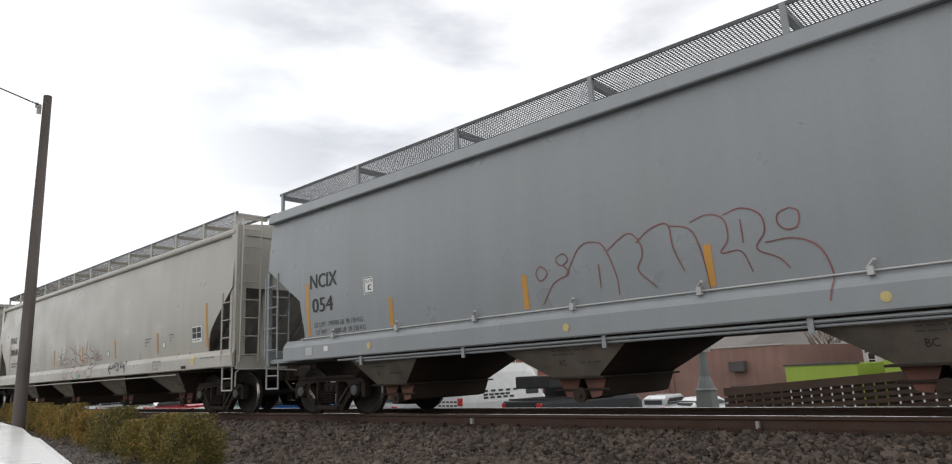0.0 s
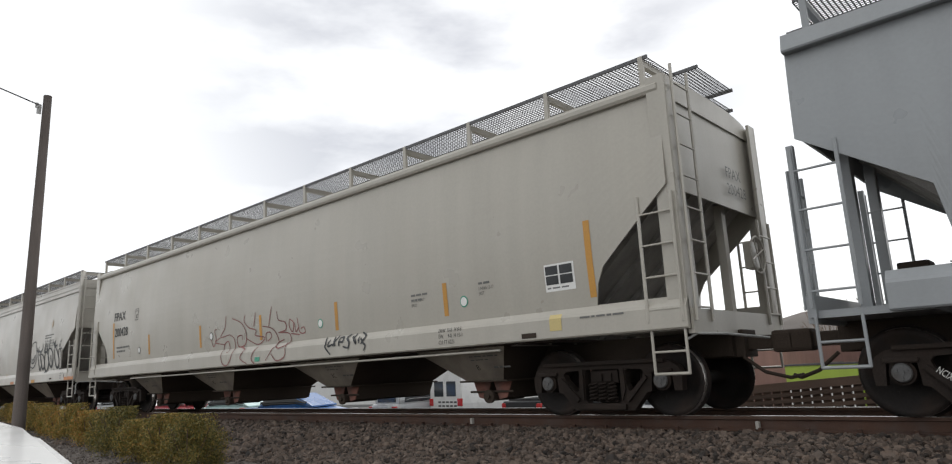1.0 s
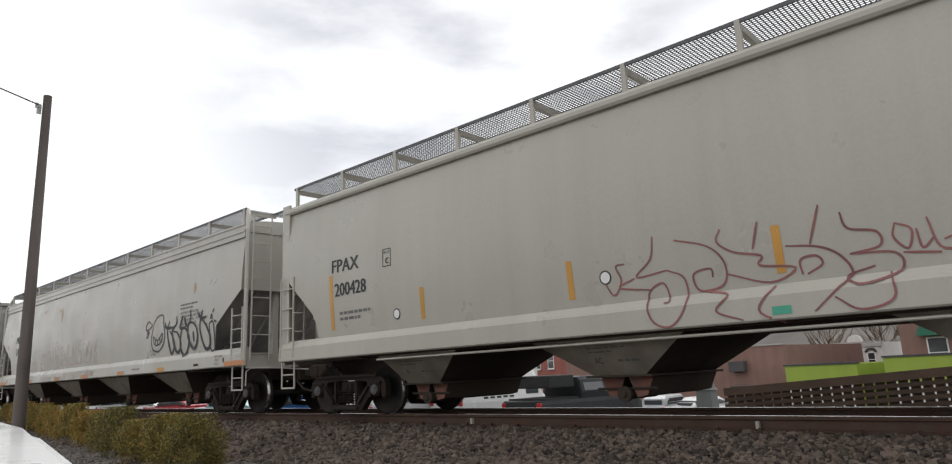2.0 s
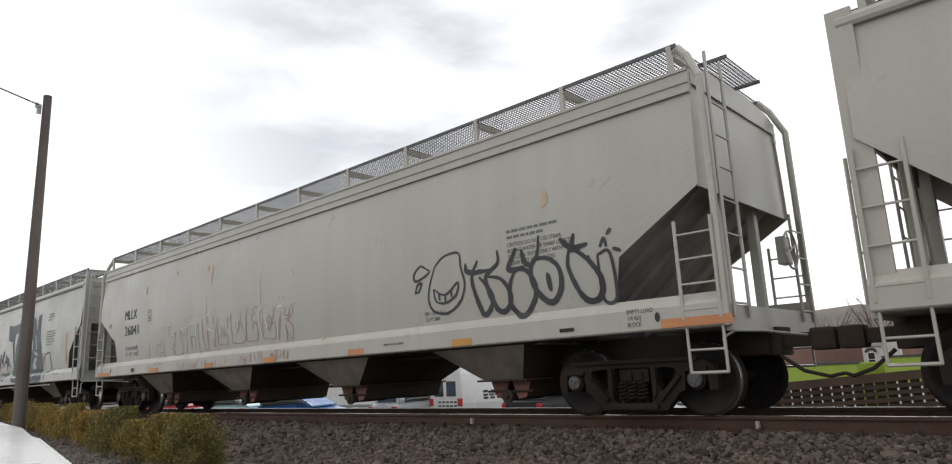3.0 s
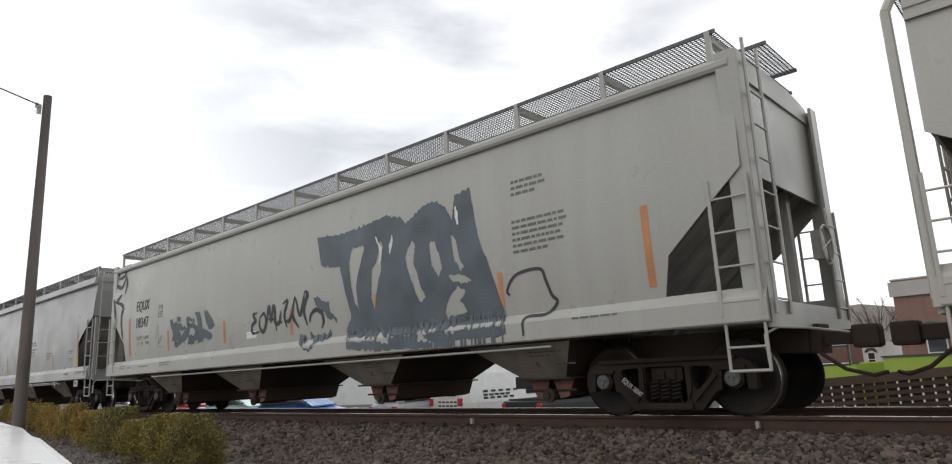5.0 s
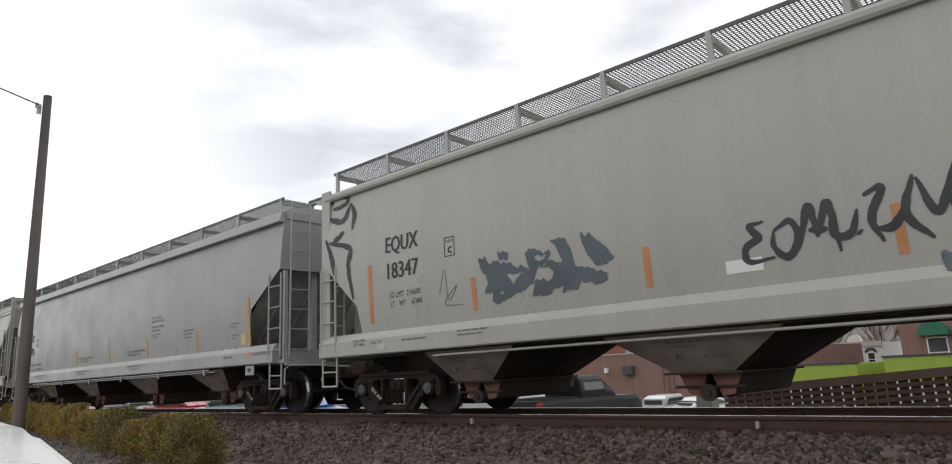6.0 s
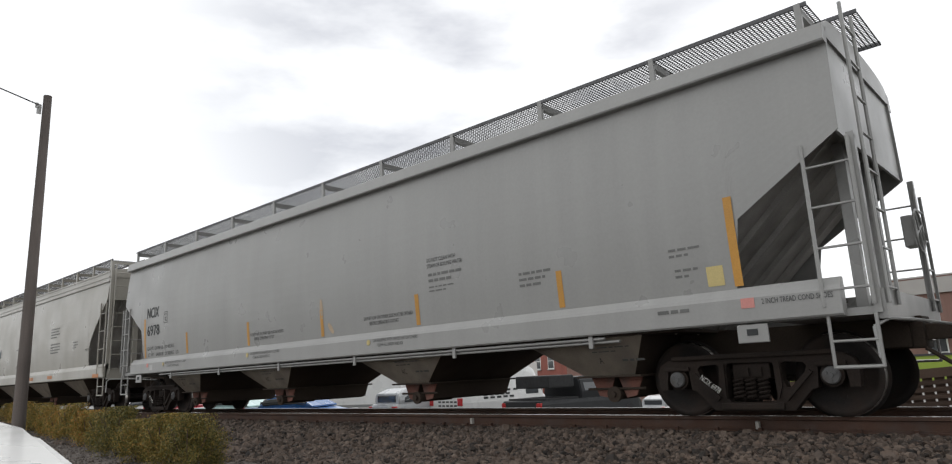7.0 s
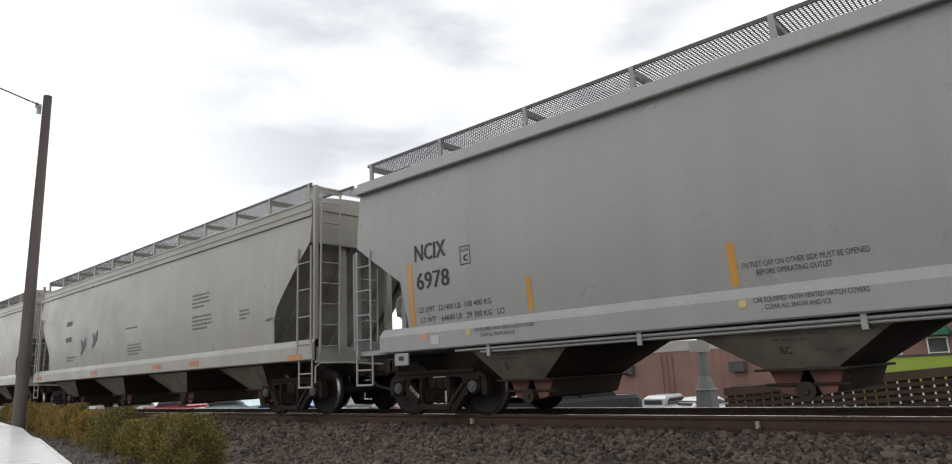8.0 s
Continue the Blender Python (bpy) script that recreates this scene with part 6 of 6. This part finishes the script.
    for s in (-1, 1):
        zz = (0.85, 1.15)[kind == "van"] if kind != "pickup" else 0.95
        part("tail_lamp", box(bmesh.new(), -h - 0.02, -h + 0.12, *sorted((s * w * 0.74, s * (w * 0.98))), zz - 0.17, zz + 0.12, 0.02), TAIL, ob, "red tail lamp")
        part("headlamp", box(bmesh.new(), h - 0.25, h - 0.04, *sorted((s * w * 0.55, s * w * 0.86)), 0.62, 0.78, 0.02), LAMP, ob)
        for xx in (-h + 0.95, h - 0.95):
            wheel_part(ob, xx, s, W, r)
    part("rear_bumper", box(bmesh.new(), -h - 0.09, -h + 0.1, -w * 0.9, w * 0.9, 0.36, 0.56, 0.03), CHROME if kind in ("pickup", "van") else paint, ob)
    part("number_plate", box(bmesh.new(), -h - 0.11, -h - 0.095, -0.16, 0.16, 0.58 if kind != "pickup" else 0.42, 0.70 if kind != "pickup" else 0.54), WHITE, ob)
    return ob


vehicle("pickup", "charcoal", "charcoal pickup truck with a rack in its bed, parked", -14.6, 12.7, 83)
vehicle("van", "white", "white cargo van with small dark sign writing, parked", -19.3, 13.4, 86)
vehicle("suv", "silver", "silver estate car parked with its tail to the track", -21.5, 11.4, 86)
vehicle("suv", "silver", "silver estate car parked near the brick building", -21.0, 32.6, 88)
vehicle("sedan", "white", "white saloon parked behind the street lamp", -16.4, 28.0, 60)
vehicle("sedan", "red", "dark red saloon parked beside the track", -42.0, 10.2, 20)
vehicle("sedan", "teal", "pale teal saloon parked beside the track", -31.0, 8.0, 18)
vehicle("sedan", "blue", "blue saloon parked beside the track", -24.2, 6.9, 20)
vehicle("sedan", "white", "white saloon parked far along the lot", -49.5, 11.4, 22)
vehicle("suv", "silver", "silver estate car far along the lot", -56.0, 12.2, 20)
vehicle("sedan", "white", "white saloon at the far end of the lot", -64.0, 13.0, 20)
# the white vehicle that stands beside the viewer
vehicle("pickup", "white", "white pickup truck standing beside the path", -3.22, -9.34, -7.7, -0.57, 0.9)

box_trailer = thing("box_trailer", "white box trailer parked across the lot", "trailer", at=pose(-33.0, 16.0, ground_z(16.0), 0, 0, 15))
part("box", box(bmesh.new(), -4.5, 4.5, -1.25, 1.25, 0.75, 3.1, 0.03), VEHICLE_PAINT["white"], box_trailer)
part("side_rail", box(bmesh.new(), -4.5, 4.5, -1.27, -1.255, 0.75, 0.92), CHROME, box_trailer)
for xx in (-3.0, -2.0, 3.3):
    for s in (-1, 1):
        part("wheel", disc(bmesh.new(), (xx, s * 1.1, 0.48), (0, 1, 0), 0.48, 0.25, 22), RUBBER, box_trailer)

# ---- street lamp with a heavy cast base ----
CAST = material("grey_green_cast_iron", (0.13, 0.14, 0.13), 0.6, 0.2, 0.12, 4)
lamp = thing("street_lamp", "grey cast-iron street lamp with a flared base", "street lamp", at=pose(-11.2, 16.6, ground_z(16.6)))
bm = bmesh.new()
disc(bm, (0, 0, 0.25), (0, 0, 1), 0.60, 0.50, 8)
disc(bm, (0, 0, 0.53), (0, 0, 1), 0.66, 0.06, 8)
disc(bm, (0, 0, 0.95), (0, 0, 1), 0.46, 0.80, 8, 0.40)
disc(bm, (0, 0, 1.38), (0, 0, 1), 0.46, 0.08, 8, 0.38)
disc(bm, (0, 0, 1.66), (0, 0, 1), 0.34, 0.48, 12, 0.19)
part("base", bm, CAST, lamp)
part("shaft", disc(bmesh.new(), (0, 0, 3.2), (0, 0, 1), 0.17, 2.6, 12, 0.11), CAST, lamp)
part("collar", disc(bmesh.new(), (0, 0, 1.92), (0, 0, 1), 0.22, 0.08, 12), CAST, lamp)
part("sign_plate", box(bmesh.new(), -0.42, 0.42, -0.20, -0.17, 2.78, 3.22, 0.01), CONCRETE, lamp, "small blank pale sign plate")
part("globe", disc(bmesh.new(), (0, 0, 4.78), (0, 0, 1), 0.16, 0.55, 12, 0.22), WHITE, lamp, "white glass lamp globe")

# ---- openwork timber fence behind the track ----
FENCE = material("dark_brown_fence_timber", (0.085, 0.055, 0.04), 0.85, 0, 0.2, 5, 0.004, per_object=0.25)
fence = tagged(thing("fence", "dark brown openwork timber fence beside the track", "fence", at=pose(0, 7.0, 0)), kind="structure")
top_of = lambda x: -0.04 + 0.0705 * (x + 6.3)
board_me = bpy.data.meshes.new("board")
bmb = box(bmesh.new(), -0.084, 0.084, -0.03, 0.03, -1.72, 0.0, 0.006)
bmb.to_mesh(board_me)
bmb.free()
for k in range(52):
    x = -6.25 + 0.21 * k
    part("board", board_me, FENCE, fence, "", pose(x, 0, top_of(x)))
for k in range(12):
    bm = bmesh.new()
    z0 = -0.05 - 0.135 * k
    tall = 0.14 if k == 0 else 0.042
    a = [bm.verts.new((x, y_, top_of(x) + z0 + dz)) for x in (-6.4, 4.7) for y_ in (-0.07, -0.032) for dz in (-0.042, tall)]
    for q in ((0, 1, 5, 4), (2, 6, 7, 3), (0, 4, 6, 2), (1, 3, 7, 5), (0, 2, 3, 1), (4, 5, 7, 6)):
        bm.faces.new([a[i] for i in q])
    bmesh.ops.recalc_face_normals(bm, faces=bm.faces[:])
    part("slat", bm, FENCE, fence)

# ---- buildings across the lot ----
BRICK = material("rose_brown_painted_brick", (0.235, 0.135, 0.11), 0.85, 0, 0.1, 1.0, 0.003, 0.12, (0.17, 0.10, 0.085), 0.5, fine=30)
RED_BRICK = material("red_brick", (0.25, 0.085, 0.065), 0.85, 0, 0.14, 1.5, 0.003, 0.1, fine=30)
STUCCO = material("off_white_stucco", (0.62, 0.60, 0.57), 0.8, 0, 0.06, 1.0, 0.002, 0.1)
LIME = material("lime_green_paint", (0.27, 0.36, 0.045), 0.6, 0, 0.06, 1.0, 0.0, 0.06)
TAR = material("dark_roofing", (0.07, 0.065, 0.065), 0.9, 0, 0.2, 2)
AWNING = material("green_awning_cloth", (0.03, 0.14, 0.09), 0.8, 0, 0.1, 4)
TRIM = material("grey_stone_trim", (0.38, 0.36, 0.34), 0.8, 0, 0.08, 3)


def building(name, label, x, y, heading, w, d, h, mat, base=-3.05, roof=TAR, parapet=0.25):
    """A block with its front along local -y, walls with a parapet and a flat roof."""
    ob = thing(name, label, "building", at=pose(x, y, base, 0, 0, heading))
    t = 0.3
    for q in ((0, w, 0, t), (0, w, d - t, d), (0, t, t, d - t), (w - t, w, t, d - t)):
        part("wall", box(bmesh.new(), *q, 0, h), mat, ob)
    part("roof", box(bmesh.new(), t, w - t, t, d - t, h - parapet - 0.15, h - parapet), roof, ob)
    part("coping", box(box(bmesh.new(), -0.06, w + 0.06, -0.06, t + 0.04, h, h + 0.10), -0.06, t + 0.04, t + 0.05, d, h, h + 0.10), TRIM if mat is not LIME else TAR, ob)
    return ob


def window_in(ob, x, z, w, h, arch=False, y=0.0, glass=GLASS, frame=WHITE):
    fr = part("window", box(bmesh.new(), x, x + w, y - 0.03, y - 0.004, z, z + h), frame, ob, "framed window")
    part("pane", box(bmesh.new(), x + 0.09, x + w - 0.09, y - 0.042, y - 0.032, z + 0.09, z + h / 2 - 0.03), glass, fr)
    part("pane", box(bmesh.new(), x + 0.09, x + w - 0.09, y - 0.042, y - 0.032, z + h / 2 + 0.03, z + h - 0.09), glass, fr)
    part("sill", box(bmesh.new(), x - 0.08, x + w + 0.08, y - 0.14, y - 0.045, z - 0.12, z - 0.005), TRIM, fr)
    if arch:
        bm = bmesh.new()
        n = 9
        for k in range(n):
            a = math.pi * (0.15 + 0.7 * k / (n - 1))
            cx, cz = x + w / 2 + 0.62 * w * math.cos(a), z + h - 0.25 * w + 0.62 * w * math.sin(a)
            box(bm, cx - 0.09, cx + 0.09, y - 0.10, y - 0.045, cz - 0.06, cz + 0.09)
        part("hood_mould", bm, TAR, fr)


brick = building("brick_building", "rose-brown painted brick building with a wall lantern box", -34.25, 40.2, -6, 19.0, 14.0, 4.6, BRICK, -2.97)
part("vent_box", box(bmesh.new(), 15.3, 16.4, -0.55, -0.01, 2.95, 3.65, 0.04), TAR, brick, "dark boxy wall vent")
part("vent_box", box(bmesh.new(), 6.2, 7.1, -0.5, -0.01, 3.0, 3.7, 0.04), TAR, brick, "dark boxy wall vent")
part("wall_lantern", box(bmesh.new(), 4.3, 4.55, -0.35, -0.05, 3.2, 3.6, 0.04), WHITE, brick, "small white wall lantern")
part("canopy", box(bmesh.new(), 15.5, 18.8, -1.0, -0.01, 1.9, 2.0), TAR, brick, "thin dark canopy")
for k in range(3):
    part("conduit", rod(bmesh.new(), (9.6 + 0.45 * k, -0.06, 0.2), (9.6 + 0.45 * k, -0.06, 4.4), 0.05), BRICK, brick)
shop = building("white_shop", "low white-walled shop with a stepped parapet", -25.0, 57.4, -6, 7.4, 12.0, 4.75, STUCCO, roof=TRIM)
town = building("white_town_house", "off-white two-storey building with arched windows and a round pediment", -17.46, 56.9, -6, 4.1, 12.0, 4.8, STUCCO)
for k in range(3):
    window_in(town, 0.45 + 1.2 * k, 2.75, 0.68, 1.25, True)
    window_in(town, 0.45 + 1.2 * k, 0.6, 0.68, 1.25, True)
bm = bmesh.new()
prism(bm, [(1.4 + 0.6 + 0.6 * math.cos(math.pi * k / 12), 4.91 + 0.6 * math.sin(math.pi * k / 12)) for k in range(13)], 0.3, lambda x, z, s: (x, 0.02 + 0.28 * s, z))
part("pediment", bm, STUCCO, town)
part("cornice", box(bmesh.new(), -0.1, 4.2, -0.16, -0.065, 4.45, 4.7), TRIM, town)
lime1 = building("lime_storefront", "lime green single-storey storefront with a dark eave", -13.7, 33.2, -6, 3.95, 8.0, 3.2, LIME, -2.95, parapet=0.1)
lime2 = building("lime_storefront", "lime green single-storey shop front with a flat dark roof", -8.4, 32.6, -6, 6.4, 8.0, 3.45, LIME, -2.95, parapet=0.1)
for b_ in (lime1, lime2):
    part("plinth", box(bmesh.new(), 0.0, 3.9 if b_ is lime1 else 6.4, -0.05, -0.004, 0.0, 2.15), STUCCO, b_, "pale lower wall")
hall = building("brick_hall", "tall red-brown brick hall with round green awnings", -9.6, 44.0, -6, 16.0, 14.0, 8.6, BRICK)
part("cornice", box(bmesh.new(), -0.15, 16.1, -0.2, -0.065, 7.5, 8.5), TRIM, hall)
for k in range(5):
    bm = bmesh.new()
    prism(bm, [(1.2 + 2.6 * k + 0.9 + 0.9 * math.cos(math.pi * j / 10), 4.8 + 0.9 * math.sin(math.pi * j / 10)) for j in range(11)], 0.8, lambda x, z, s: (x, -0.8 + 0.79 * s, z))
    part("awning", bm, AWNING, hall, "round green cloth awning")
    window_in(hall, 1.5 + 2.6 * k, 2.7, 1.2, 2.0)
red = building("red_brick_house", "red-brick house with white-framed windows", -61.5, 62.0, -10, 13.0, 12.0, 6.9, RED_BRICK)
for k in range(5):
    window_in(red, 1.0 + 2.4 * k, 3.9, 1.1, 2.0)
    window_in(red, 1.0 + 2.4 * k, 0.9, 1.1, 1.9)
pale = building("pale_shed", "long pale metal shed beyond the lot", -70.0, 40.0, -4, 24.0, 12.0, 4.6, STUCCO, -2.95)

# ---- wooded hill beyond the town ----
FAR_WOOD = material("bare_winter_wood", (0.13, 0.115, 0.105), 0.95, 0, 0.25, 0.2, fine=3)
bm = bmesh.new()
prev = None
for k in range(41):
    x = -420 + 22 * k
    hgt = 13 + 5 * math.sin(k * 0.5) + 3 * math.sin(k * 1.3)
    q = [bm.verts.new((x, 230, -3.2)), bm.verts.new((x, 290, hgt)), bm.verts.new((x, 420, -3.2))]
    if prev:
        bm.faces.new((prev[0], q[0], q[1], prev[1]))
        bm.faces.new((prev[1], q[1], q[2], prev[2]))
    prev = q
hill = tagged(part("hill", bm, FAR_WOOD, None, "low wooded hill behind the town"), category="hill", kind="structure")


def bare_tree(x, y, z, h, seed):
    rg = random.Random(seed)
    ob = thing("tree", "bare leafless tree behind the roofs", "tree", "bare trees", at=pose(x, y, z))
    bm = bmesh.new()
    bmesh.ops.create_cone(bm, cap_ends=True, segments=7, radius1=0.24, radius2=0.08, depth=h * 0.6, matrix=Matrix.Translation((0, 0, h * 0.3)))
    part("trunk", bm, TWIG, ob)
    bm = bmesh.new()
    for k in range(26):
        a, zz = rg.uniform(0, 6.28), h * rg.uniform(0.28, 0.6)
        ln = rg.uniform(0.25, 0.45) * h
        p1 = Vector((0.5 * ln * math.cos(a), 0.5 * ln * math.sin(a), zz + 0.45 * ln))
        p2 = p1 + Vector((0.3 * ln * math.cos(a + .3), 0.3 * ln * math.sin(a + .3), 0.55 * ln))
        pipe(bm, [(0, 0, zz), p1, p2], 0.05, 4)
        for j in range(3):
            b_ = a + rg.uniform(-1.2, 1.2)
            rod(bm, p1, p1 + Vector((0.3 * ln * math.cos(b_), 0.3 * ln * math.sin(b_), 0.4 * ln)), 0.025, 3)
            rod(bm, p2, p2 + Vector((0.2 * ln * math.cos(b_), 0.2 * ln * math.sin(b_), 0.3 * ln)), 0.02, 3)
    tagged(part("limbs", bm, TWIG, ob), kind="stuff")
    return ob


for k, (x, y, h) in enumerate(((-17, 92, 10), (-12, 95, 11), (-8, 90, 10), (-22, 98, 11), (-4, 97, 12), (-28, 95, 10), (2, 92, 10))):
    bare_tree(x, y, -3.0, h, 20 + k)


# ---- motion ----
def motions():
    for car, x in CARS:
        walk(car, [(0.0, pose(x, 0, 0)), (4.0, pose(x + SPEED * 4, 0, 0)), (8.0, pose(x + SPEED * 8, 0, 0))])
    step = math.degrees(SPEED / 0.457) / 15
    for w, dx in WHEELS:
        walk(w, [(k / 15, pose(dx, 0, 0.457, 0, (k * step) % 360, 0)) for k in range(121)])


motions()
